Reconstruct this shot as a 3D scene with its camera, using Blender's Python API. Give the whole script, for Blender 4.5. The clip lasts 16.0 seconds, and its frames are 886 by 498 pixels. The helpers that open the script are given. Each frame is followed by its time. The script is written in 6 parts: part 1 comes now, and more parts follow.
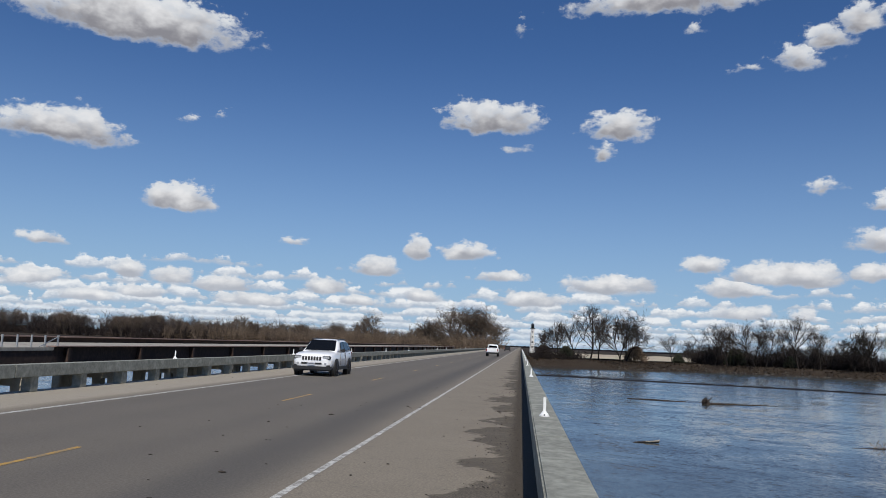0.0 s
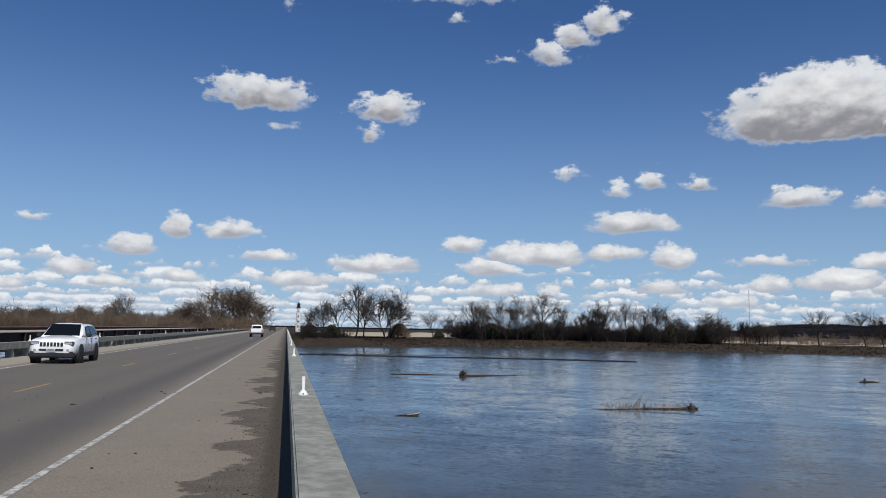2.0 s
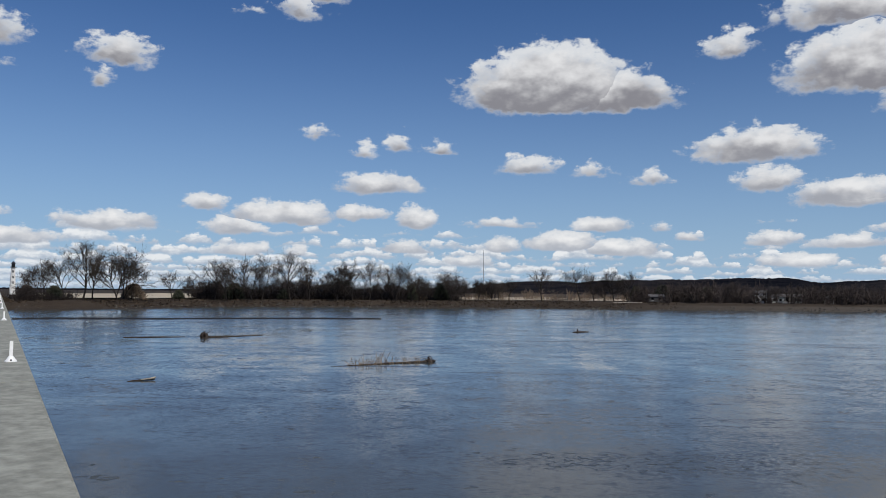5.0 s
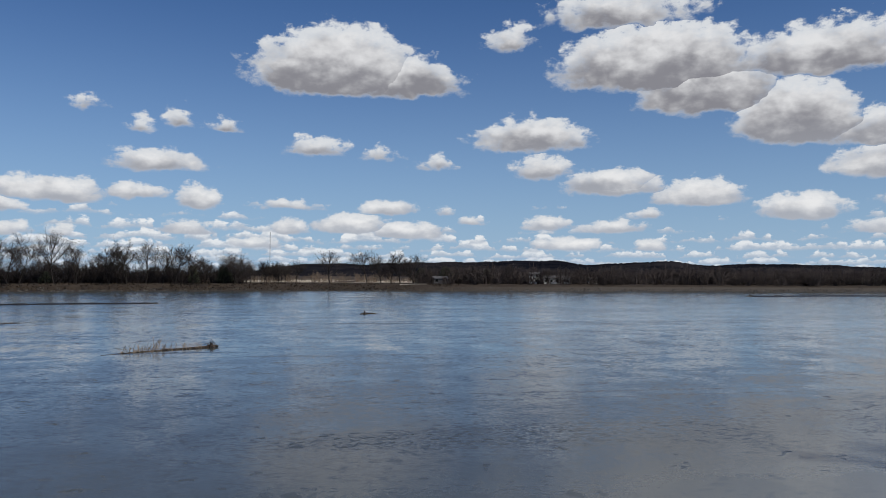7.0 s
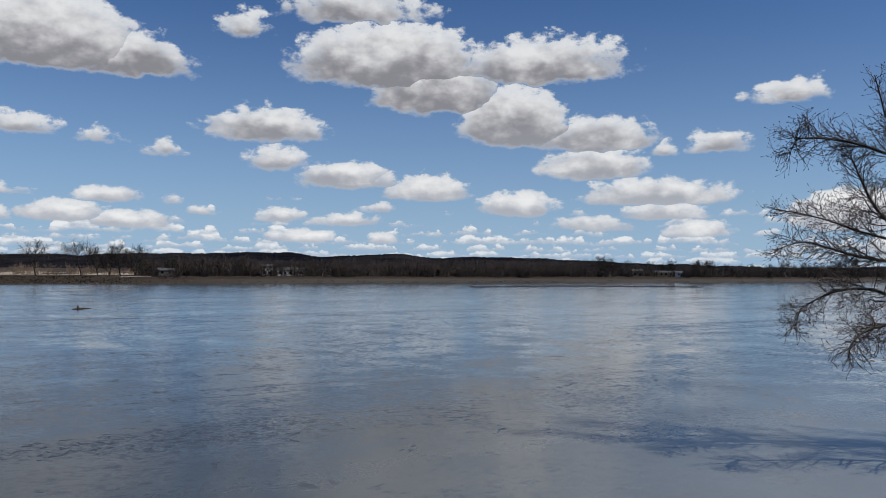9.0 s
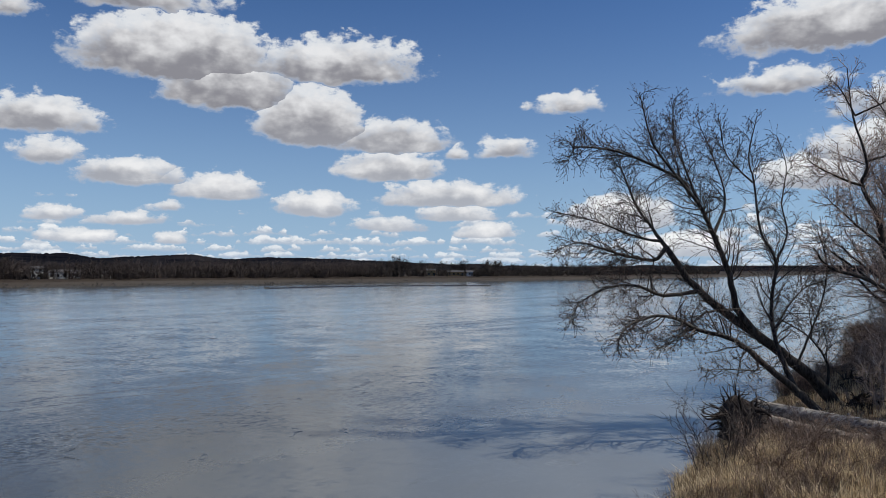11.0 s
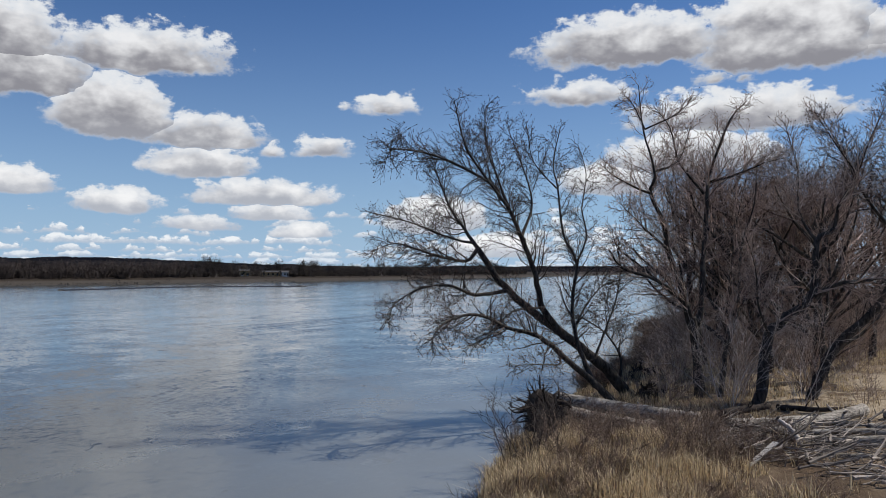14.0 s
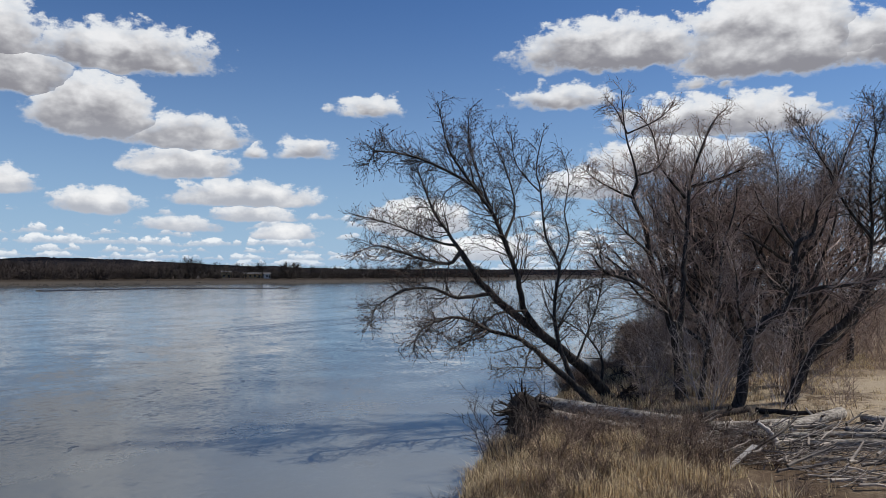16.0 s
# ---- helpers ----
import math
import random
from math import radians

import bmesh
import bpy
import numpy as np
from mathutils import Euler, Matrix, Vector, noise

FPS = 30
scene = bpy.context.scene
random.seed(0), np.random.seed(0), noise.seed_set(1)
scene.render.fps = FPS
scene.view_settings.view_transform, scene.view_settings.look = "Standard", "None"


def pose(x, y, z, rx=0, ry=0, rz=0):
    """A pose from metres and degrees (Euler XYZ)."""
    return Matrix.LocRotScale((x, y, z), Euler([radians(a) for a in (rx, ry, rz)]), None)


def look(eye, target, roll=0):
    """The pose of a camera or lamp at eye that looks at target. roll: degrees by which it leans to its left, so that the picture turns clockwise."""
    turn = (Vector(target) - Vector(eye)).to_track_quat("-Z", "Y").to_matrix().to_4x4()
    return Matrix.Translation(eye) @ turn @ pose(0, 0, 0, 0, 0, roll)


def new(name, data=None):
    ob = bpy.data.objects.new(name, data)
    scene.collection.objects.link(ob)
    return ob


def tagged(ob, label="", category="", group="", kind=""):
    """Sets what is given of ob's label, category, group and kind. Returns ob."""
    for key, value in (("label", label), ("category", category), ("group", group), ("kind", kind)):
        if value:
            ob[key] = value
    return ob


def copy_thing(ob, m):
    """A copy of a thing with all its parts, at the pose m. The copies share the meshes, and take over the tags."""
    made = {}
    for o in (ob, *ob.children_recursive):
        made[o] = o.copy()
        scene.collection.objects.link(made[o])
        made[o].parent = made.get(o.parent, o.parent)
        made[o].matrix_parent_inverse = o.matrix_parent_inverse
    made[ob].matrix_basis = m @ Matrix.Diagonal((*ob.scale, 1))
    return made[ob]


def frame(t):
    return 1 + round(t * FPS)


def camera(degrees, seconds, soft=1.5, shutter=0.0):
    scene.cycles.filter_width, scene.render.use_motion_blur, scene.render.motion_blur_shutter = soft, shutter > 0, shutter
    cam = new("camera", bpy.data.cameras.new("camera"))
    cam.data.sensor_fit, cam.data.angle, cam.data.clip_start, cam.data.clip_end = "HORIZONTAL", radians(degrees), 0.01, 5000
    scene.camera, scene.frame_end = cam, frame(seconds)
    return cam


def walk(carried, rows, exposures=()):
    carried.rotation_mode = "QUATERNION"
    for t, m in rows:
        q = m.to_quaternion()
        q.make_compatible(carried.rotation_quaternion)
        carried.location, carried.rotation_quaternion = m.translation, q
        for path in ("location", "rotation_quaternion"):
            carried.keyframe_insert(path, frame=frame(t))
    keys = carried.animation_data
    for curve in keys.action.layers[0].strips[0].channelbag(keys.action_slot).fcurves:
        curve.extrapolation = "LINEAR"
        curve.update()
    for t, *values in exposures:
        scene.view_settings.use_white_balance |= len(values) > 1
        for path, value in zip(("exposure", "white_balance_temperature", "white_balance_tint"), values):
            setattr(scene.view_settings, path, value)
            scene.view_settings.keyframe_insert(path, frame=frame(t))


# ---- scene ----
cam = camera(58.74, 16.0, soft=0.7)
ROWS = [
    (0.0, 0.000, 0.000, 1.690, 96.82, -2.50, 5.62),
    (0.5, 0.027, -0.008, 1.698, 96.70, -2.24, 1.35),
    (1.0, 0.053, -0.017, 1.699, 96.46, -1.79, -2.90),
    (1.5, 0.076, -0.028, 1.695, 96.18, -1.43, -6.82),
    (2.0, 0.096, -0.037, 1.690, 95.83, -1.13, -11.18),
    (2.5, 0.115, -0.041, 1.691, 95.50, -0.97, -14.91),
    (3.0, 0.128, -0.043, 1.691, 95.17, -0.85, -18.23),
    (5.5, 0.204, -0.035, 1.653, 92.56, -0.49, -32.53),
    (6.0, 0.203, -0.034, 1.650, 92.27, -0.44, -36.03),
    (6.5, 0.201, -0.034, 1.649, 92.09, -0.28, -39.79),
    (7.0, 0.200, -0.035, 1.651, 91.93, -0.29, -44.76),
    (7.5, 0.198, -0.034, 1.654, 91.77, -0.44, -49.82),
    (8.0, 0.194, -0.034, 1.656, 91.57, -0.40, -54.84),
    (8.5, 0.190, -0.033, 1.658, 91.46, -0.39, -59.60),
    (9.0, 0.186, -0.034, 1.655, 91.45, -0.36, -63.93),
    (9.5, 0.184, -0.033, 1.653, 91.58, -0.28, -67.96),
    (10.0, 0.183, -0.036, 1.651, 91.71, -0.21, -71.65),
    (12.5, 0.169, -0.048, 1.651, 91.03, 0.32, -87.45),
    (13.0, 0.170, -0.048, 1.654, 91.11, 0.34, -89.59),
    (13.5, 0.176, -0.049, 1.655, 91.31, 0.25, -91.07),
    (14.0, 0.175, -0.050, 1.654, 91.54, 0.02, -91.93),
    (14.5, 0.177, -0.050, 1.654, 91.67, -0.00, -92.45),
    (15.0, 0.180, -0.047, 1.654, 91.70, -0.08, -92.84),
    (15.5, 0.183, -0.054, 1.651, 91.73, -0.26, -93.01),
    (16.0, 0.187, -0.057, 1.651, 91.74, -0.28, -93.18),
]
walk(cam, [(t, pose(x, y, z, rx, ry, rz)) for t, x, y, z, rx, ry, rz in ROWS],
     exposures=[(0.0, 0.0), (3.2, 0.04), (6.0, -0.05), (9.5, -0.02), (12.5, 0.10), (16.0, 0.12)])

# ---- light ----
SKY_TINT = (0.032, 0.050, 0.076)
SUN_EL, SUN_BEHIND = 48.0, 10.5      # elevation; degrees from straight behind (-y) towards +x
sun = new("sun", bpy.data.lights.new("sun", "SUN"))
sun.data.energy, sun.data.angle, sun.data.color = 3.8, radians(0.55), (1.0, 0.95, 0.87)
sun_dir = Vector((math.sin(radians(SUN_BEHIND)) * math.cos(radians(SUN_EL)),
                  -math.cos(radians(SUN_BEHIND)) * math.cos(radians(SUN_EL)), math.sin(radians(SUN_EL))))
sun.matrix_world = look((0, 0, 200), Vector((0, 0, 200)) - sun_dir)
scene.view_settings.exposure = 0.0


class Nodes:
    """Short hand for a node tree."""

    def __init__(self, tree):
        self.tree = tree
        self.tree.nodes.clear()

    def put(self, kind, ins=(), **props):
        n = self.tree.nodes.new(kind)
        if "operation" in props:
            n.operation = props["operation"]
        if "use_clamp" in props:
            n.use_clamp = props["use_clamp"]
        if "interpolation_type" in props:
            n.interpolation_type = props["interpolation_type"]
        if "data_type" in props:
            n.data_type = props["data_type"]
        if "blend_type" in props:
            n.blend_type = props["blend_type"]
        if "feature" in props:
            n.feature = props["feature"]
        pairs = ins.items() if isinstance(ins, dict) else enumerate(ins)
        for k, v in pairs:
            if v is None:
                continue
            if isinstance(v, bpy.types.NodeSocket):
                self.tree.links.new(v, n.inputs[k])
            else:
                n.inputs[k].default_value = v
        return n

    def math(self, op, *ins, clamp=False):
        return self.put("ShaderNodeMath", ins, operation=op, use_clamp=clamp).outputs[0]

    def vec(self, op, *ins):
        n = self.put("ShaderNodeVectorMath", ins, operation=op)
        return n.outputs["Value"] if op in ("LENGTH", "DOT_PRODUCT", "DISTANCE") else n.outputs[0]

    def noise(self, vector, scale, detail=4.0, rough=0.5, distort=0.0):
        return self.put("ShaderNodeTexNoise", {"Vector": vector, "Scale": scale, "Detail": detail, "Roughness": rough, "Distortion": distort})

    def smooth(self, value, lo, hi, out0=0.0, out1=1.0):
        return self.put("ShaderNodeMapRange", {0: value, 1: lo, 2: hi, 3: out0, 4: out1}, interpolation_type="SMOOTHSTEP").outputs[0]

    def linear(self, value, lo, hi, out0=0.0, out1=1.0):
        return self.put("ShaderNodeMapRange", {0: value, 1: lo, 2: hi, 3: out0, 4: out1}).outputs[0]

    def mix(self, fac, a, b, blend="MIX"):
        n = self.put("ShaderNodeMix", data_type="RGBA", blend_type=blend)
        for key, v in ((0, fac), (6, a), (7, b)):
            if isinstance(v, bpy.types.NodeSocket):
                self.tree.links.new(v, n.inputs[key])
            else:
                n.inputs[key].default_value = (*v, 1.0) if isinstance(v, tuple) and len(v) == 3 else v
        return n.outputs[2]

    def mixf(self, fac, a, b):
        return self.put("ShaderNodeMix", {0: fac, 2: a, 3: b}, data_type="FLOAT").outputs[0]


# ---- sky with fair-weather cumulus ----
world = bpy.data.worlds.new("sky")
scene.world = world
world.use_nodes = True
W = Nodes(world.node_tree)
ray = W.put("ShaderNodeTexCoord").outputs["Generated"]
sky = W.put("ShaderNodeTexSky")
sky.sky_type, sky.sun_disc, sky.sun_elevation, sky.sun_rotation = "NISHITA", False, radians(SUN_EL), radians(180.0 - SUN_BEHIND)
sky.air_density, sky.dust_density, sky.ozone_density = 1.0, 0.6, 2.0
sep = W.put("ShaderNodeSeparateXYZ", [ray])
deg = 57.29578
azim = W.math("MULTIPLY", W.math("ARCTAN2", sep.outputs[0], sep.outputs[1]), deg)
elev = W.math("MULTIPLY", W.math("ARCSINE", sep.outputs[2]), deg)
flat = W.put("ShaderNodeCombineXYZ", [azim, elev, 0.0]).outputs[0]
# ragged edges: the field's coordinates are pushed about, less near the horizon, where the clouds are farther off
grow_up = W.linear(elev, 1.0, 16.0, 0.35, 1.25)
stretch = W.vec("MULTIPLY", flat, (0.75, 1.15, 1.0))
big = W.noise(stretch, 0.42, 2.0, 0.5).outputs["Color"]
fine = W.noise(stretch, 1.0, 3.0, 0.5).outputs["Color"]
push = W.vec("ADD", W.vec("MULTIPLY", W.vec("SUBTRACT", big, (0.5, 0.5, 0.5)), (1.9, 0.8, 0.0)),
             W.vec("MULTIPLY", W.vec("SUBTRACT", fine, (0.5, 0.5, 0.5)), (1.0, 0.7, 0.0)))
warped = W.vec("ADD", flat, W.vec("MULTIPLY", push, W.put("ShaderNodeCombineXYZ", [grow_up, grow_up, 0.0]).outputs[0]))
deepest, height = -9.0, 0.5


def cloud(az, base, half, tall, thick=None):
    """One cumulus: the bearing of its middle, its base's elevation, half its width and its height, in degrees."""
    global deepest, height
    up = 0.78 * tall
    if thick is None:
        thick = 1.16 if tall < 2.0 else 1.0
    q = W.put("ShaderNodeVectorMath", [warped, (1 / half, 1 / up, 0.0), (-az / half, -(base + 0.22 * tall) / up, 0.0)], operation="MULTIPLY_ADD").outputs[0]
    r = W.vec("LENGTH", W.vec("MAXIMUM", q, W.vec("MULTIPLY", q, (-1.0, -3.0, 0.0))))
    inside = W.math("MULTIPLY_ADD", r, -up, up * thick)
    deeper = W.math("GREATER_THAN", inside, deepest)
    height = W.mixf(deeper, height, W.vec("DOT_PRODUCT", q, (0.0, 1.0, 0.0)))
    deepest = W.math("MAXIMUM", inside, deepest)


cloud(-28.7, 19.2, 8.4, 3.6); cloud(-32.6, 12.0, 4.7, 2.6); cloud(-24.7, 8.3, 2.5, 2.2); cloud(-2.6, 15.3, 4.3, 2.5)
cloud(-0.6, 13.9, 1.4, 1.1, 0.75); cloud(6.5, 14.8, 2.7, 2.6); cloud(5.5, 13.3, 1.3, 2.3, 0.75); cloud(9.7, 23.2, 6.9, 2.4)
cloud(19.0, 19.0, 2.3, 1.9, 0.92); cloud(20.7, 19.9, 2.5, 2.1, 0.92); cloud(22.4, 20.7, 2.1, 2.3, 0.92); cloud(15.1, 19.0, 1.3, 0.9, 0.75); cloud(-10.7, 4.7, 1.7, 1.3)
cloud(-7.8, 6.0, 0.9, 1.6); cloud(-4.2, 6.1, 1.8, 1.3); cloud(-1.6, 4.6, 1.7, 0.8); cloud(-16.8, 6.6, 1.1, 0.6)
cloud(-33.2, 5.4, 1.4, 0.8); cloud(-24.7, 14.2, 0.6, 0.8, 0.75); cloud(-22.6, 15.0, 0.8, 0.5, 0.75); cloud(-0.6, 22.2, 0.8, 1.2, 0.75)
cloud(12.3, 21.8, 1.0, 0.9, 0.75); cloud(-27.7, 3.5, 1.2, 1.1); cloud(24.6, 7.0, 3.4, 1.5); cloud(12.6, 5.6, 1.5, 1.1)
cloud(18.0, 4.8, 3.9, 1.6); cloud(23.4, 5.1, 1.9, 1.1); cloud(14.4, 4.0, 2.1, 1.2); cloud(6.1, 4.1, 3.3, 1.2)
cloud(27.3, 4.6, 1.6, 1.5); cloud(20.1, 10.9, 1.1, 0.8); cloud(23.6, 9.8, 1.0, 0.9); cloud(26.1, 10.2, 1.0, 1.2)
cloud(29.1, 10.0, 1.3, 0.9); cloud(35.5, 8.5, 2.5, 1.5, 1.00); cloud(39.9, 8.3, 1.7, 1.0, 0.95); cloud(37.0, 12.8, 6.8, 5.2); cloud(42.4, 12.7, 4.0, 3.3)
cloud(51.3, 8.9, 4.6, 2.6); cloud(52.0, 7.0, 2.0, 1.5); cloud(56.7, 5.8, 3.7, 2.1); cloud(44.3, 7.6, 1.4, 1.0)
cloud(56.9, 5.8, 3.7, 1.4); cloud(62.8, 5.0, 3.0, 1.8); cloud(69.3, 3.9, 2.6, 1.7); cloud(57.5, 17.2, 6.1, 2.8)
cloud(49.5, 16.0, 1.8, 1.8); cloud(60.0, 12.9, 7.8, 5.0); cloud(63.3, 11.3, 5.4, 4.1); cloud(70.8, 13.2, 7.1, 3.5)
cloud(69.1, 8.8, 4.4, 4.7); cloud(75.0, 8.4, 4.7, 2.7); cloud(74.7, 6.4, 4.2, 2.5); cloud(79.0, 4.6, 4.9, 1.8)
cloud(79.6, 3.6, 3.1, 1.2); cloud(87.7, 11.2, 2.5, 1.5); cloud(83.2, 8.1, 2.0, 1.4); cloud(79.7, 8.0, 0.9, 1.0)
cloud(52.3, 3.3, 1.7, 1.0); cloud(59.2, 4.1, 1.2, 0.7); cloud(74.8, 2.8, 2.7, 1.0); cloud(81.8, 2.3, 2.1, 1.2)
cloud(105.5, 14.2, 8.1, 4.0); cloud(115.8, 13.2, 6.7, 6.2); cloud(123.3, 13.2, 5.1, 3.8); cloud(111.2, 12.6, 2.1, 1.5, 0.90); cloud(113.3, 12.5, 0.6, 1.3, 0.80); cloud(102.1, 11.7, 4.1, 1.7); cloud(112.7, 9.5, 8.2, 3.0)
cloud(109.5, 6.8, 6.5, 3.2); cloud(103.9, 5.3, 4.0, 2.5); cloud(91.4, 2.7, 4.1, 2.9); cloud(95.8, 1.0, 3.6, 1.6)
cloud(122.4, 13.7, 4.2, 3.4)
cloud(40.6, 4.4, 2.0, 1.1); cloud(38.1, 3.1, 2.7, 1.3); cloud(42.2, 2.7, 2.8, 1.2); cloud(33.4, 4.6, 2.9, 0.9, 0.90)
cloud(57.0, 3.1, 2.4, 0.9); cloud(44.9, 4.3, 1.0, 0.7, 0.90); cloud(46.9, 3.6, 0.9, 0.7); cloud(33.7, 2.9, 1.4, 1.0)
cloud(26.7, 2.8, 2.2, 0.9); cloud(15.3, 2.5, 1.9, 0.9); cloud(18.9, 2.5, 0.9, 0.7); cloud(31.3, 1.9, 2.0, 0.7)
cloud(53.7, 1.9, 2.6, 0.9); cloud(59.5, 1.8, 1.0, 0.8); cloud(-24.8, 3.3, 1.4, 1.1); cloud(-21.3, 2.9, 2.0, 1.2)
cloud(-30.2, 1.8, 1.9, 0.8); cloud(-26.7, 2.2, 1.5, 0.8); cloud(-33.4, 2.8, 1.9, 0.9); cloud(-14.3, 3.2, 1.4, 1.2)
cloud(-7.3, 2.9, 1.5, 0.9); cloud(0.7, 2.9, 2.5, 1.1); cloud(-11.8, 2.5, 1.8, 0.7); cloud(-19.2, 2.1, 2.7, 0.9)
puff = W.noise(stretch, 1.15, 7.0, 0.62, 0.1).outputs["Fac"]
soft = W.noise(W.vec("ADD", stretch, (3.0, 0.35, 0.0)), 0.55, 3.0, 0.5, 0.2).outputs["Fac"]
# rounded heads: cells that swell out of the cloud's edge
heads = W.put("ShaderNodeTexVoronoi", {"Vector": W.vec("ADD", stretch, W.vec("MULTIPLY", fine, (0.9, 0.9, 0.0))), "Scale": 0.95, "Smoothness": 0.35}, feature="SMOOTH_F1").outputs["Distance"]
wisp = W.math("ADD", deepest, W.math("MULTIPLY", W.math("SUBTRACT", puff, 0.49), W.math("MULTIPLY", grow_up, 2.3)))
wisp = W.math("ADD", W.math("DIVIDE", wisp, grow_up), W.math("MULTIPLY", W.math("SUBTRACT", 0.46, heads), 0.55))
cover = W.smooth(wisp, -0.06, W.linear(height, -0.25, 0.45, 0.95, 0.42))
relief = W.math("ADD", W.math("MULTIPLY", W.math("SUBTRACT", soft, 0.5), 1.5), W.math("MULTIPLY", W.math("SUBTRACT", puff, 0.5), 0.6))
relief = W.math("ADD", relief, W.math("MULTIPLY", W.math("SUBTRACT", 0.45, heads), 0.3))
lit = W.smooth(W.math("ADD", height, relief), -0.24, 0.80)
thickness = W.smooth(wisp, 0.25, 1.25)
near_by = W.linear(elev, 2.0, 11.0)      # the low clouds are far off, behind bright air
under = W.mix(lit, W.mix(near_by, (0.46, 0.495, 0.56), (0.25, 0.25, 0.28)), W.mix(near_by, (0.87, 0.875, 0.88), (0.77, 0.775, 0.79)))
cloud_col = W.mix(thickness, W.mix(lit, (0.43, 0.475, 0.56), (0.68, 0.71, 0.75)), under)
haze = W.math("POWER", W.linear(elev, 24.0, 0.0), 2.2)
blue = W.vec("MULTIPLY", sky.outputs[0], SKY_TINT)
col = W.mix(W.math("MULTIPLY", haze, 0.8), blue, (0.385, 0.55, 0.755))


def cloud_row(col, base, tall, wide, amount, seed, clear):
    """A row of small flat-based clouds far off: base and height in degrees, the breadth of one, how much of the row is filled."""
    at = W.put("ShaderNodeVectorMath", [flat, (1 / wide, 0.0, 0.0), (seed * 7.31, seed * 3.7, 0.0)], operation="MULTIPLY_ADD").outputs[0]
    bump = W.noise(at, 1.0, 3.0, 0.55)
    shift = W.math("MULTIPLY", W.math("SUBTRACT", W.put("ShaderNodeSeparateColor", [bump.outputs["Color"]]).outputs[1], 0.5), 1.2 * tall)
    rag = W.math("SUBTRACT", W.noise(W.vec("MULTIPLY", flat, (1.6 / wide, 0.7 / tall, 1.0)), 1.4, 6.0, 0.66).outputs["Fac"], 0.5)
    up = W.math("SUBTRACT", W.math("SUBTRACT", elev, base), shift)
    top = W.math("ADD", W.math("MULTIPLY", W.math("SUBTRACT", bump.outputs["Fac"], W.linear(azim, -5.0, 62.0, 0.955 - amount, 1.08 - amount)), 5.0 * tall), W.math("MULTIPLY", rag, 2.2 * tall))
    a = W.smooth(W.math("SUBTRACT", W.math("MINIMUM", top, 1.1 * tall), up), 0.0, 0.28 * tall)
    b = W.smooth(W.math("ADD", up, W.math("MULTIPLY", rag, 0.8 * tall)), -0.2 * tall, 0.2 * tall)
    shade = W.smooth(W.math("ADD", up, W.math("MULTIPLY", rag, 1.8 * tall)), 0.05 * tall, 0.75 * tall)
    tone = W.mix(shade, (0.46, 0.52, 0.61), (0.87, 0.88, 0.89))
    return W.mix(W.math("MULTIPLY", W.math("MULTIPLY", a, b), clear), col, tone)


for row in ((0.1, 0.40, 1.7, 0.71, 1, 0.5), (0.5, 0.42, 1.8, 0.70, 2, 0.6), (0.9, 0.47, 2.0, 0.70, 3, 0.7), (1.35, 0.55, 2.2, 0.68, 4, 0.8),
            (1.85, 0.65, 2.5, 0.66, 5, 0.85), (2.45, 0.75, 2.8, 0.63, 6, 0.9), (3.2, 0.85, 3.2, 0.58, 7, 0.9), (4.0, 0.9, 3.4, 0.52, 8, 0.9), (4.9, 0.9, 3.4, 0.45, 9, 0.85)):
    col = cloud_row(col, *row)
col = W.mix(cover, col, cloud_col)
W.tree.links.new(W.put("ShaderNodeBackground", [col, 1.0]).outputs[0], W.put("ShaderNodeOutputWorld").inputs[0])

# ---- materials ----
def material(name, colour, rough=0.8, metal=0.0, grain=0.0, scale=8.0, stain=0.0, stain_scale=0.6, bump=0.0, dark=0.55, spec=0.5, jitter=0.0):
    """Plain painted or raw surface: fine grain and larger stains vary its colour, the grain gives relief."""
    m = bpy.data.materials.new(name)
    m.use_nodes = True
    N = Nodes(m.node_tree)
    at = N.put("ShaderNodeTexCoord").outputs["Object"]
    c = colour
    g = N.noise(at, scale, 5.0, 0.6).outputs["Fac"]
    if grain:
        c = N.mix(N.smooth(g, 0.3, 0.75), tuple(x * (1 - grain) for x in colour), tuple(min(1.0, x * (1 + grain * 0.6)) for x in colour))
    if stain:
        s = N.noise(at, stain_scale, 4.0, 0.65, 0.3).outputs["Fac"]
        c = N.mix(N.math("MULTIPLY", N.smooth(s, 0.45, 0.7), stain), c, tuple(x * dark for x in colour))
    if jitter:
        rnd = N.put("ShaderNodeObjectInfo").outputs["Random"]
        c = N.mix(1.0, c, N.put("ShaderNodeCombineXYZ", [*[N.linear(rnd, 0, 1, 1 - jitter, 1 + jitter)] * 3]).outputs[0], "MULTIPLY")
    b = N.put("ShaderNodeBsdfPrincipled", {"Roughness": rough, "Metallic": metal, "Specular IOR Level": spec})
    if isinstance(c, tuple):
        b.inputs["Base Color"].default_value = (*c, 1.0)
    else:
        N.tree.links.new(c, b.inputs["Base Color"])
    if bump:
        N.tree.links.new(N.put("ShaderNodeBump", {"Strength": 0.6, "Distance": bump, "Height": g}).outputs[0], b.inputs["Normal"])
    N.tree.links.new(b.outputs[0], N.put("ShaderNodeOutputMaterial").inputs[0])
    return m


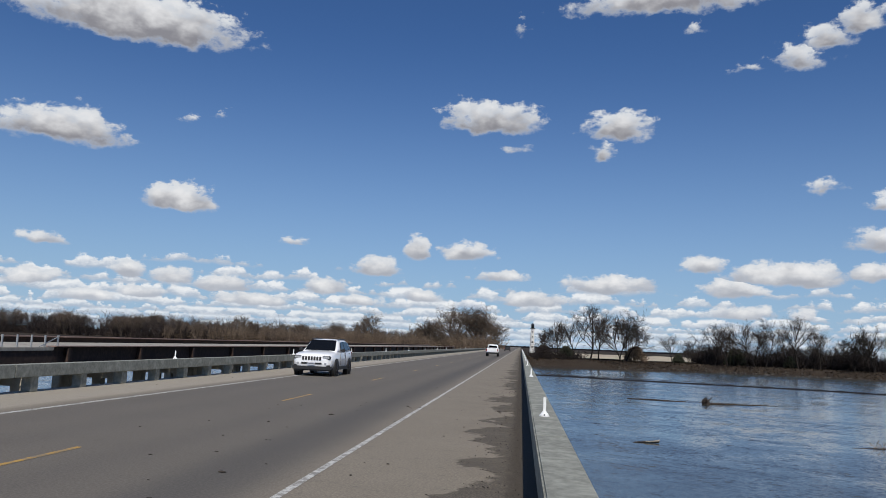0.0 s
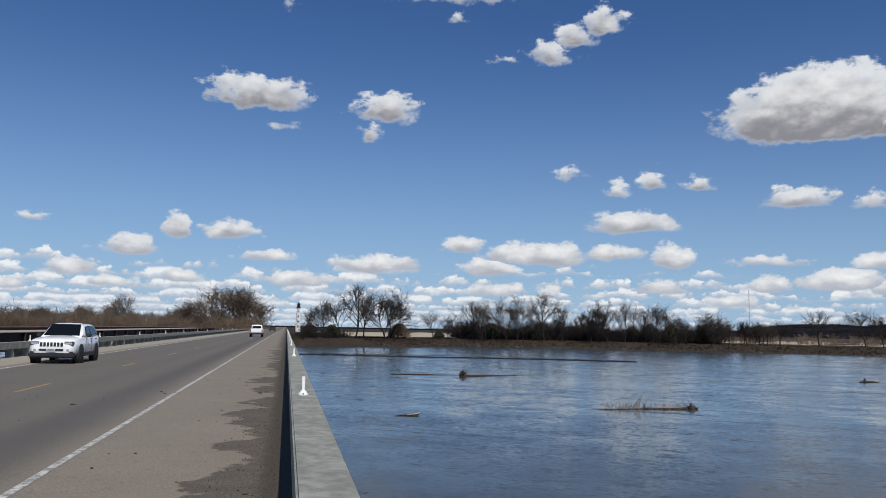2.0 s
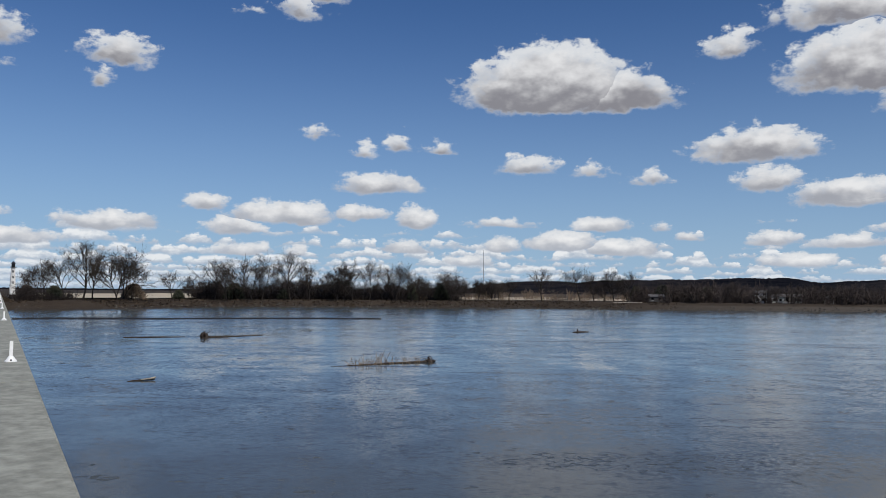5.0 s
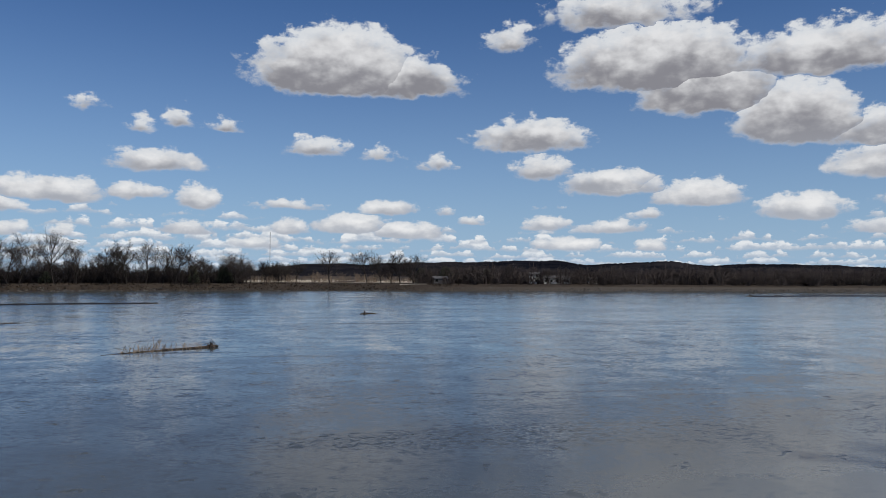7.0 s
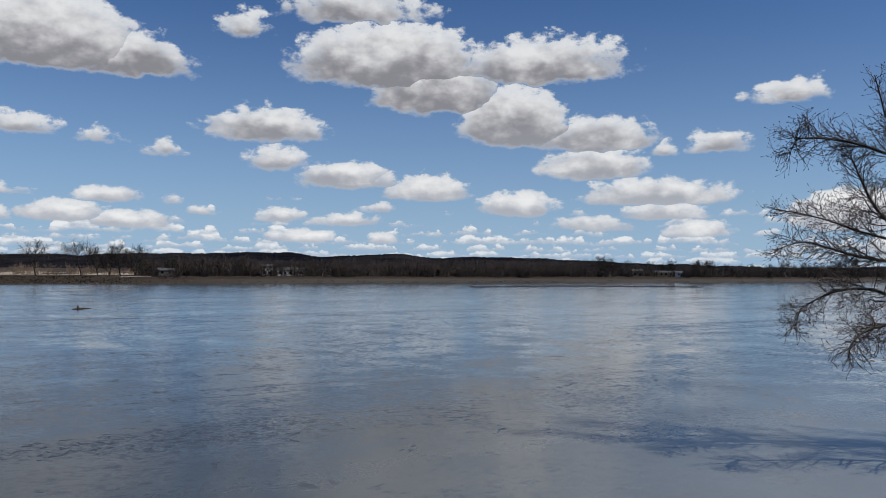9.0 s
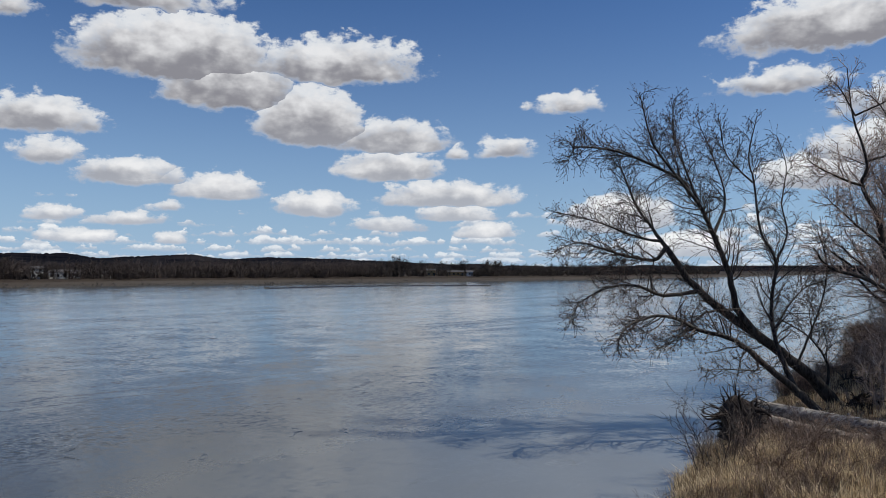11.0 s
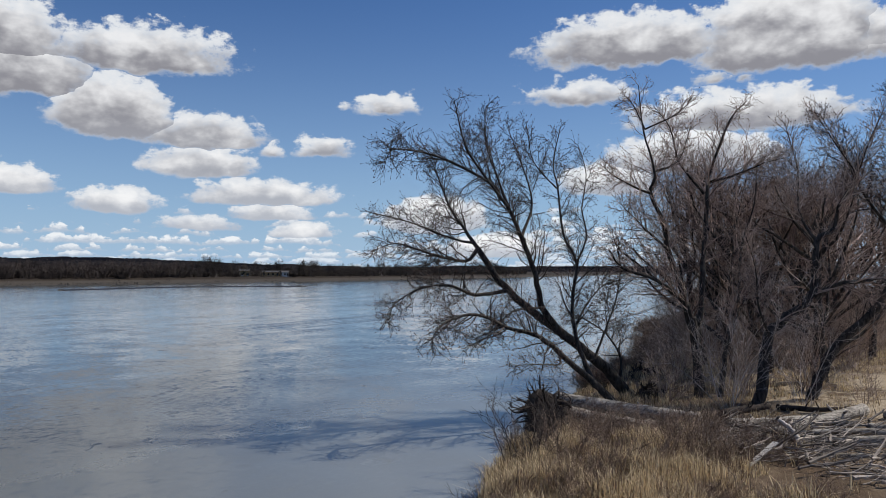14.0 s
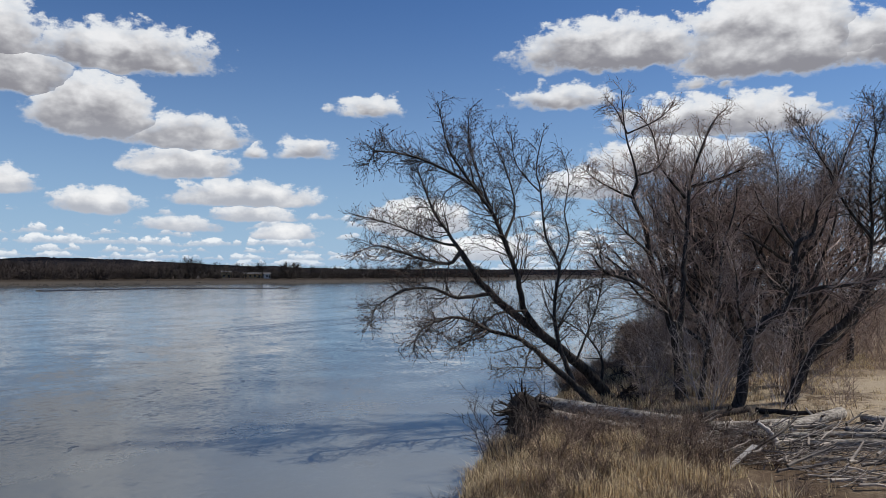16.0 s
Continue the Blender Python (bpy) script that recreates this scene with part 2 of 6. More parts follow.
def finish(N, colour, rough, normal=None, spec=0.5):
    b = N.put("ShaderNodeBsdfPrincipled", {"Base Color": colour, "Roughness": rough, "Specular IOR Level": spec})
    if normal is not None:
        N.tree.links.new(normal, b.inputs["Normal"])
    N.tree.links.new(b.outputs[0], N.put("ShaderNodeOutputMaterial").inputs[0])
    return b


def begin(name):
    m = bpy.data.materials.new(name)
    m.use_nodes = True
    N = Nodes(m.node_tree)
    return m, N, N.put("ShaderNodeTexCoord").outputs["Object"]


def water_material():
    """Silty river water: a calm mirror over a murky body, with scattered patches of sharp ripples and long lines drawn out along the current."""
    m, N, at = begin("river_water")
    xy = N.put("ShaderNodeSeparateXYZ", [at])
    flow = radians(-33)
    along = N.math("ADD", N.math("MULTIPLY", xy.outputs[0], math.cos(flow)), N.math("MULTIPLY", xy.outputs[1], math.sin(flow)))
    across = N.math("SUBTRACT", N.math("MULTIPLY", xy.outputs[1], math.cos(flow)), N.math("MULTIPLY", xy.outputs[0], math.sin(flow)))
    run = N.put("ShaderNodeCombineXYZ", [along, across, 0.0]).outputs[0]

    def scaled(sx, sy):
        return N.vec("MULTIPLY", run, (sx, sy, 1.0))
    middle = (0.5, 0.5, 0.5)
    swell = N.vec("SUBTRACT", N.noise(run, 0.22, 2.0, 0.5).outputs["Color"], middle)
    chop = N.vec("SUBTRACT", N.noise(scaled(1.0, 1.25), 2.1, 3.0, 0.6, 0.4).outputs["Color"], middle)
    ripple = N.vec("SUBTRACT", N.noise(run, 6.5, 3.0, 0.65).outputs["Color"], middle)
    # zones of livelier water, drawn out along the current
    zone = N.smooth(N.noise(scaled(0.22, 1.0), 0.075, 4.0, 0.6, 0.9).outputs["Fac"], 0.36, 0.66)
    # small boils and cat's paws
    paw = N.smooth(N.noise(scaled(0.8, 1.0), 0.62, 4.0, 0.62, 0.6).outputs["Fac"], 0.57, 0.70)
    paw = N.math("MULTIPLY", paw, N.linear(zone, 0, 1, 0.35, 1.0))
    # thin seams between faster and slower water
    lane = N.noise(scaled(0.10, 1.0), 0.055, 3.0, 0.55, 0.7).outputs["Fac"]
    seam = N.smooth(N.math("ABSOLUTE", N.math("SUBTRACT", lane, 0.47)), 0.017, 0.0)
    seam = N.math("MULTIPLY", seam, N.smooth(N.noise(scaled(0.5, 0.5), 0.05, 2.0, 0.5).outputs["Fac"], 0.42, 0.6))
    # ripples are steepened with distance from the bridge, to suit the view from it
    far_gain = N.linear(N.vec("LENGTH", at), 14.0, 170.0, 0.55, 1.75)
    base = N.linear(zone, 0, 1, 0.34, 0.72)
    amount = N.math("MULTIPLY", N.math("ADD", base, N.math("MAXIMUM", N.math("MULTIPLY", paw, 2.8), N.math("MULTIPLY", seam, 1.5))), far_gain)
    fine_s = N.vec("ADD", N.vec("MULTIPLY", chop, (0.22, 0.22, 0.0)), N.vec("MULTIPLY", ripple, (0.16, 0.16, 0.0)))
    rough_s = N.put("ShaderNodeVectorMath", {0: fine_s, "Scale": amount}, operation="SCALE").outputs[0]
    # normals are tilted towards the bridge viewpoint, so far water mirrors sky, not bank
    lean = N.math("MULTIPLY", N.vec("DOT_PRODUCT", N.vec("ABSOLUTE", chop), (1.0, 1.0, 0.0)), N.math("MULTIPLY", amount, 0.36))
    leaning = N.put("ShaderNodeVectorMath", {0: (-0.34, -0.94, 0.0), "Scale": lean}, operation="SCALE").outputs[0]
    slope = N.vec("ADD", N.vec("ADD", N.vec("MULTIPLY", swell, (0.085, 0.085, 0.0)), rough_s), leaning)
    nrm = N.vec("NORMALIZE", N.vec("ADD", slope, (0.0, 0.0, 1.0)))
    silt = N.mix(N.noise(scaled(0.4, 1.0), 0.03, 3.0, 0.6).outputs["Fac"], (0.048, 0.057, 0.059), (0.076, 0.081, 0.077))
    # paler silt by the near bank stands in for cloud light mirrored there
    bank_glare = N.smooth(N.math("SUBTRACT", xy.outputs[0], N.math("MULTIPLY", xy.outputs[1], 0.8)), 4.0, 26.0)
    near_glare = N.smooth(N.math("ADD", xy.outputs[1], N.math("MULTIPLY", xy.outputs[0], 0.35)), 30.0, 4.0)
    silt = N.mix(near_glare, silt, (0.118, 0.127, 0.123))
    silt = N.mix(N.math("MULTIPLY", bank_glare, near_glare), silt, (0.21, 0.222, 0.215))
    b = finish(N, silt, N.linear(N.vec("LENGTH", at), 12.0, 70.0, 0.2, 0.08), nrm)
    b.inputs["IOR"].default_value = 1.333
    return m


def road_material():
    """Worn concrete deck: tan grey, rubbed darker wheel tracks, washed-out dirt and painted rail shade along the kerb.
    """
    m, N, at = begin("road_concrete")
    x = N.put("ShaderNodeSeparateXYZ", [at]).outputs[0]
    long = N.put("ShaderNodeMapping", {"Vector": at, "Scale": (1.0, 0.08, 1.0)}).outputs[0]
    c = N.mix(N.noise(at, 0.5, 5.0, 0.65).outputs["Fac"], (0.238, 0.204, 0.157), (0.320, 0.277, 0.215))
    track = 0.0
    for middle, wide, deep in ((-3.6, 0.85, 1.0), (-5.3, 0.7, 0.32), (-7.4, 0.8, 0.22), (-9.0, 0.7, 0.22)):
        d = N.math("ABSOLUTE", N.math("SUBTRACT", N.math("ADD", x, N.math("MULTIPLY", N.math("SUBTRACT", N.noise(long, 0.9, 2.0).outputs["Fac"], 0.5), 0.5)), middle))
        track = N.math("ADD", track, N.math("MULTIPLY", N.smooth(d, wide, 0.0), deep))
    c = N.mix(N.smooth(x, -10.1, -10.6, 0.0, 0.7), c, (0.46, 0.41, 0.33))
    lane = N.math("MULTIPLY", N.smooth(x, -2.3, -3.2), N.smooth(x, -10.3, -9.4))
    c = N.mix(N.math("MULTIPLY", lane, 0.62), c, (0.115, 0.106, 0.096))
    c = N.mix(N.math("MULTIPLY", track, 0.5), c, (0.082, 0.078, 0.075))
    wet = N.noise(N.put("ShaderNodeMapping", {"Vector": at, "Scale": (0.55, 0.42, 1.0), "Location": (3.1, 0.35, 0)}).outputs[0], 1.15, 5.0, 0.62, 0.5).outputs["Fac"]
    reach = N.linear(x, -1.9, 0.15, -0.34, 0.2)
    crumb = N.noise(at, 38.0, 3.0, 0.7).outputs["Fac"]
    patch = N.smooth(N.noise(N.put("ShaderNodeMapping", {"Vector": at, "Scale": (0.6, 1.6, 1.0)}).outputs[0], 2.2, 4.0, 0.65, 0.6).outputs["Fac"], 0.40, 0.66)
    damp = N.mix(N.smooth(crumb, 0.36, 0.66), (0.066, 0.055, 0.042), N.mix(patch, (0.15, 0.126, 0.096), (0.21, 0.178, 0.136)))
    c = N.mix(N.smooth(N.math("ADD", wet, reach), 0.5, 0.54, 0.0, 0.9), c, damp)
    blot = N.noise(at, 4.5, 5.0, 0.7, 0.5).outputs["Fac"]
    c = N.mix(N.smooth(blot, 0.54, 0.72, 0.0, 0.35), c, (0.12, 0.11, 0.095))
    # kerb strip: dark grit, with the rail's shadow deepened in the same colour
    c = N.mix(N.smooth(N.math("ADD", x, N.math("MULTIPLY", N.math("SUBTRACT", blot, 0.5), 0.3)), -0.22, -0.02, 0.0, 0.85), c, N.mix(N.smooth(crumb, 0.35, 0.65), (0.035, 0.027, 0.019), (0.11, 0.088, 0.062)))
    grit = N.noise(at, 30.0, 4.0, 0.75).outputs["Fac"]
    c = N.mix(N.smooth(grit, 0.35, 0.7), N.mix(1.0, c, (0.66, 0.66, 0.66), "MULTIPLY"), c)
    line = N.noise(N.put("ShaderNodeMapping", {"Vector": at, "Scale": (0.2, 60.0, 1.0)}).outputs[0], 1.0, 2.0).outputs["Fac"]
    nrm = N.put("ShaderNodeBump", {"Strength": 0.5, "Distance": 0.004, "Height": N.math("ADD", grit, N.math("MULTIPLY", line, 0.3))}).outputs[0]
    finish(N, c, 0.85, nrm, 0.3)
    return m


def paint_material(name, colour):
    """Road paint, rubbed off in flakes."""
    m, N, at = begin(name)
    worn = N.smooth(N.noise(at, 7.0, 6.0, 0.78).outputs["Fac"], 0.42, 0.58)
    finish(N, N.mix(N.math("MULTIPLY", worn, 0.85), colour, (0.17, 0.155, 0.13)), 0.7)
    return m


def ground_material():
    """River flats: sand and dead grass, leaf litter, stony dark foot of the bank by height."""
    m, N, at = begin("river_bank_earth")
    z = N.put("ShaderNodeSeparateXYZ", [at]).outputs[2]
    n1, n2 = N.noise(at, 0.22, 6.0, 0.65).outputs["Fac"], N.noise(at, 3.0, 5.0, 0.7).outputs["Fac"]
    c = N.mix(N.smooth(n1, 0.40, 0.62), (0.12, 0.082, 0.05), (0.31, 0.235, 0.155))
    c = N.mix(N.smooth(n2, 0.38, 0.6, 0.0, 0.8), c, (0.10, 0.066, 0.042))
    xyz = N.put("ShaderNodeSeparateXYZ", [at])
    clearing = N.math("MULTIPLY", N.smooth(xyz.outputs[1], -14.5, -17.0), N.math("MULTIPLY", N.smooth(xyz.outputs[0], 29.0, 31.5), N.smooth(xyz.outputs[0], 48.0, 42.0)))
    c = N.mix(N.math("MULTIPLY", clearing, N.smooth(N.math("ADD", N.math("MULTIPLY", n1, 0.6), N.math("MULTIPLY", n2, 0.4)), 0.40, 0.52)), c, (0.40, 0.325, 0.23))
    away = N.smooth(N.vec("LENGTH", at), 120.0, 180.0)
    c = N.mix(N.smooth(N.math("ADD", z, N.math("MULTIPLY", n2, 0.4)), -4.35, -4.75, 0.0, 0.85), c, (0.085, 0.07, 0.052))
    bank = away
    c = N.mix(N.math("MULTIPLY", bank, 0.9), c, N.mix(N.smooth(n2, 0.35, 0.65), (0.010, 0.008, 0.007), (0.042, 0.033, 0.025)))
    mud = N.math("MULTIPLY", N.smooth(xyz.outputs[0], 200.0, 330.0), N.smooth(z, -3.0, -3.7))
    c = N.mix(N.math("MULTIPLY", mud, 0.85), c, N.mix(n2, (0.055, 0.048, 0.040), (0.095, 0.082, 0.068)))
    nrm = N.put("ShaderNodeBump", {"Strength": 0.9, "Distance": 0.08, "Height": N.noise(at, 6.0, 6.0, 0.7).outputs["Fac"]}).outputs[0]
    finish(N, c, 0.95, nrm, 0.15)
    return m


def wood_land_material(name, dark, light):
    m, N, at = begin(name)
    n = N.noise(N.put("ShaderNodeMapping", {"Vector": at, "Scale": (1.0, 1.0, 0.35)}).outputs[0], 0.02, 8.0, 0.7).outputs["Fac"]
    n2 = N.noise(at, 0.006, 3.0, 0.6).outputs["Fac"]
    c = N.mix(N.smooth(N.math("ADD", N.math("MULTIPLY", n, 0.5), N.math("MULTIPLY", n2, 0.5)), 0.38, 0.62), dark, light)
    nrm = N.put("ShaderNodeBump", {"Strength": 1.0, "Distance": 6.0, "Height": n}).outputs[0]
    finish(N, c, 1.0, nrm, 0.0)
    return m


def bark_material(name, dark, light, scale=9.0, along=(1.0, 1.0, 0.28)):
    m, N, at = begin(name)
    up = N.put("ShaderNodeMapping", {"Vector": at, "Scale": along}).outputs[0]
    n = N.noise(up, scale, 5.0, 0.7, 0.4).outputs["Fac"]
    c = N.mix(N.smooth(n, 0.35, 0.68), dark, light)
    c = N.mix(N.smooth(N.noise(at, 1.1, 3.0, 0.6).outputs["Fac"], 0.5, 0.75, 0.0, 0.5), c, tuple(x * 1.5 for x in light))
    nrm = N.put("ShaderNodeBump", {"Strength": 0.9, "Distance": 0.03, "Height": n}).outputs[0]
    finish(N, c, 0.95, nrm, 0.15)
    return m


def blade_material(name, a, b, spec=0.2, glow_through=0.0):
    """Thin dead stems: each one has its own shade; thin blades let some light through."""
    m, N, at = begin(name)
    r = N.put("ShaderNodeNewGeometry").outputs["Random Per Island"]
    n = N.noise(at, 0.5, 3.0).outputs["Fac"]
    c = N.mix(N.smooth(N.math("ADD", N.math("MULTIPLY", r, 0.7), N.math("MULTIPLY", n, 0.5)), 0.2, 0.95), a, b)
    p = finish(N, c, 0.8, None, spec)
    if glow_through:
        t = N.put("ShaderNodeBsdfTranslucent", [c])
        mixed = N.put("ShaderNodeMixShader", {0: glow_through, 1: p.outputs[0], 2: t.outputs[0]})
        out = [n for n in N.tree.nodes if n.bl_idname == "ShaderNodeOutputMaterial"][0]
        N.tree.links.new(mixed.outputs[0], out.inputs[0])
    return m


M_WATER, M_ROAD, M_GROUND = water_material(), road_material(), ground_material()
M_WHITE_LINE = paint_material("white_road_paint", (0.58, 0.57, 0.53))
M_YELLOW_LINE = paint_material("yellow_road_paint", (0.46, 0.27, 0.05))
M_RAIL = material("weathered_rail_concrete", (0.255, 0.258, 0.222), 0.85, grain=0.26, scale=11.0, stain=0.75, stain_scale=2.6, bump=0.006, dark=1.45, spec=0.25)
M_PIER = material("pier_concrete", (0.42, 0.36, 0.27), 0.85, grain=0.15, scale=5.0, stain=0.6, stain_scale=0.7, bump=0.01, dark=0.7)
M_RUST = material("rusted_girder_steel", (0.050, 0.028, 0.020), 0.9, grain=0.45, scale=5.0, stain=0.7, stain_scale=0.5, bump=0.006, dark=0.45)
M_FLANGE = material("rusty_flange", (0.30, 0.20, 0.16), 0.8, grain=0.3, scale=3.0, stain=0.6, stain_scale=0.4)
M_DECK_OLD = material("old_deck_concrete", (0.36, 0.33, 0.28), 0.9, grain=0.2, scale=3.0, stain=0.5, stain_scale=0.4)
M_WHITE_PLASTIC = material("white_plastic", (0.80, 0.80, 0.78), 0.5, grain=0.06, scale=20, stain=0.3, stain_scale=8)
M_GALV = material("grey_galvanised_steel", (0.42, 0.43, 0.43), 0.5, 0.6, grain=0.15, scale=10)
# dark woods, with the blue of distant air mixed into the colour
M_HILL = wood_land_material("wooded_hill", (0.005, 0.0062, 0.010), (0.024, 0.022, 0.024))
M_BARK = bark_material("dark_grey_bark", (0.022, 0.019, 0.017), (0.092, 0.080, 0.069))
M_TWIG = blade_material("bare_twigs", (0.030, 0.024, 0.021), (0.105, 0.082, 0.068))
M_FAR_BARK = bark_material("far_bark", (0.014, 0.012, 0.011), (0.042, 0.034, 0.029), 2.0)
M_FAR_TWIG = blade_material("far_twigs", (0.018, 0.015, 0.013), (0.054, 0.042, 0.035))
M_FAR_WOOD = blade_material("far_wood_twigs", (0.020, 0.016, 0.015), (0.066, 0.050, 0.043))
M_FAR_DARK = blade_material("dark_far_twigs", (0.012, 0.010, 0.010), (0.040, 0.031, 0.027))
M_LEFT_BARK = bark_material("grey_brown_bark", (0.045, 0.036, 0.030), (0.13, 0.105, 0.084), 2.0)
M_LEFT_TWIG = blade_material("grey_brown_twigs", (0.05, 0.038, 0.030), (0.155, 0.118, 0.090))
M_SCRUB = blade_material("tan_scrub_twigs", (0.10, 0.072, 0.05), (0.25, 0.185, 0.13))
M_BRUSH = blade_material("brush_twigs", (0.16, 0.105, 0.08), (0.52, 0.42, 0.35))
M_THICKET = blade_material("thicket_twigs", (0.115, 0.078, 0.062), (0.47, 0.355, 0.29))
M_WEED = blade_material("brown_weed_stems", (0.060, 0.040, 0.030), (0.33, 0.235, 0.17))
M_PALE = blade_material("pale_grey_stems", (0.22, 0.18, 0.155), (0.62, 0.54, 0.48))
M_FAR_GRASS = blade_material("matted_bank_grass", (0.014, 0.011, 0.008), (0.070, 0.050, 0.033))
M_STONE = blade_material("bank_stone", (0.02, 0.018, 0.017), (0.10, 0.09, 0.08))
M_CEDAR = blade_material("cedar_needles", (0.018, 0.022, 0.014), (0.055, 0.055, 0.035))
M_GRASS = blade_material("dry_grass_blades", (0.15, 0.097, 0.053), (0.86, 0.70, 0.45), 0.2, 0.35)
M_DRIFT = bark_material("bleached_driftwood", (0.085, 0.07, 0.058), (0.50, 0.45, 0.38), 11.0, (1.0, 0.16, 1.0))
M_STICK = blade_material("weathered_sticks", (0.028, 0.021, 0.017), (0.44, 0.375, 0.31))
M_BOARD = material("weathered_pale_wood", (0.56, 0.51, 0.45), 0.85, grain=0.2, scale=14, stain=0.3, stain_scale=3.0)
M_WETMUD = material("wet_black_mud", (0.014, 0.012, 0.011), 0.5, grain=0.4, scale=0.6, bump=0.05)
M_WETWOOD = bark_material("wet_dark_wood", (0.018, 0.014, 0.012), (0.07, 0.055, 0.045), 4.0)
M_LITTER = blade_material("leaf_litter", (0.07, 0.042, 0.025), (0.33, 0.22, 0.135))
M_BLACK = material("black_rubber", (0.012, 0.012, 0.012), 0.75, grain=0.2, scale=20)
M_CLOD = material("dark_mud_clod", (0.045, 0.036, 0.028), 0.95, grain=0.4, scale=30, bump=0.01)


# ---- helpers of the scene ----
def link_mesh(name, verts, faces, mat, parent=None, label="", smooth=False):
    me = bpy.data.meshes.new(name)
    me.from_pydata(verts, [], faces)
    me.update()
    if smooth:
        me.polygons.foreach_set("use_smooth", [True] * len(me.polygons))
    me.materials.append(mat)
    ob = new(name, me)
    ob.parent = parent
    if label:
        ob["label"] = label
    return ob


def part(name, bm, mat, parent=None, label="", smooth=False):
    me = bpy.data.meshes.new(name)
    bmesh.ops.recalc_face_normals(bm, faces=bm.faces)
    bm.to_mesh(me)
    bm.free()
    if smooth:
        me.polygons.foreach_set("use_smooth", [True] * len(me.polygons))
    me.materials.append(mat)
    ob = new(name, me)
    ob.parent = parent
    if label:
        ob["label"] = label
    return ob


def thing(name, x, y, z, label, category, group="", turn=0.0):
    ob = new(name)
    ob.empty_display_size = 0.2
    ob.matrix_basis = pose(x, y, z, 0, 0, turn)
    return tagged(ob, label, category, group)


def box(bm, x0, x1, y0, y1, z0, z1, bevel=0.0):
    r = bmesh.ops.create_cube(bm, size=1.0, matrix=Matrix.LocRotScale(((x0 + x1) / 2, (y0 + y1) / 2, (z0 + z1) / 2), None, (x1 - x0, y1 - y0, z1 - z0)))
    if bevel:
        edges = list({e for v in r["verts"] for e in v.link_edges})
        bmesh.ops.bevel(bm, geom=edges, offset=bevel, segments=2, affect="EDGES")
    return bm


def a_box(*args, **kw):
    return box(bmesh.new(), *args, **kw)


def rod(bm, a, b, r0, r1=None, sides=8):
    a, b = Vector(a), Vector(b)
    q = (b - a).to_track_quat("Z", "Y")
    bmesh.ops.create_cone(bm, cap_ends=True, segments=sides, radius1=r0, radius2=r0 if r1 is None else r1, depth=(b - a).length,
                          matrix=Matrix.LocRotScale((a + b) / 2, q, None))
    return bm


def tubes(runs):
    """Vertices and faces of bent, tapering round stems: each run is (points, radii, sides)."""
    verts, faces = [], []
    for pts, radii, sides in runs:
        start = len(verts)
        d0 = pts[1] - pts[0]
        side = d0.orthogonal().normalized()
        for i, p in enumerate(pts):
            d = (pts[min(i + 1, len(pts) - 1)] - pts[max(i - 1, 0)]).normalized()
            side = (side - d * side.dot(d)).normalized()
            other = d.cross(side)
            for k in range(sides):
                a = 2 * math.pi * k / sides
                verts.append(p + (side * math.cos(a) + other * math.sin(a)) * radii[i])
        for i in range(len(pts) - 1):
            for k in range(sides):
                k2 = (k + 1) % sides
                faces.append((start + i * sides + k, start + i * sides + k2, start + (i + 1) * sides + k2, start + (i + 1) * sides + k))
        faces.append(tuple(range(start + (len(pts) - 1) * sides, start + len(pts) * sides)))
    return [tuple(v) for v in verts], faces


def bend(rng, p, d, length, steps, wobble, rise):
    """A stem's points: it starts at p along d, wanders, and is drawn upwards (or down) by rise."""
    pts, d = [p.copy()], d.normalized()
    for _ in range(steps):
        d = (d + Vector((rng.gauss(0, wobble), rng.gauss(0, wobble), rng.gauss(0, wobble) + rise))).normalized()
        p = p + d * (length / steps)
        pts.append(p.copy())
    return pts


def sprout(rng, pts, radii, count, spread, lo=0.25, hi=1.0):
    """Places along a stem where side shoots leave it: point, direction, radius there, share of the way."""
    out = []
    n = len(pts) - 1
    for i in range(count):
        s = lo + (hi - lo) * (i + rng.random()) / count
        f = min(s * n, n - 1e-6)
        k = int(f)
        p = pts[k].lerp(pts[k + 1], f - k)
        d = (pts[k + 1] - pts[k]).normalized()
        turn = Matrix.Rotation(rng.random() * 2 * math.pi, 3, d)
        away = turn @ d.orthogonal().normalized()
        a = radians(spread * (0.7 + 0.6 * rng.random()))
        out.append((p, (d * math.cos(a) + away * math.sin(a)).normalized(), radii[k] + (radii[k + 1] - radii[k]) * (f - k), s))
    return out


def taper(r0, r1, n):
    return [r0 + (r1 - r0) * i / n for i in range(n + 1)]

# ---- river and land ----
WATER_Z = -5.2
FAR_SHORE = [(-2600, 520), (-900, 350), (-300, 300), (-60, 283), (6, 281), (36, 290), (74, 316), (104, 318), (140, 305), (206, 270), (245, 242), (287, 218),
             (362, 172), (421, 120), (463, 77), (515, 39), (610, -20), (780, -120), (1100, -270), (2600, -900)]
NEAR_SHORE = [(-2600, -420), (-900, -120), (-200, -22), (-30, -6), (0, -3.6), (12, -2.2), (20, -1.3), (24.3, -1.8), (26.4, -2.6), (30.5, -3.5), (34.8, -5.0), (46, -9.9),
              (54, -15), (61, -17.5), (82, -24), (130, -50), (220, -112), (400, -265), (700, -520), (2600, -2000)]


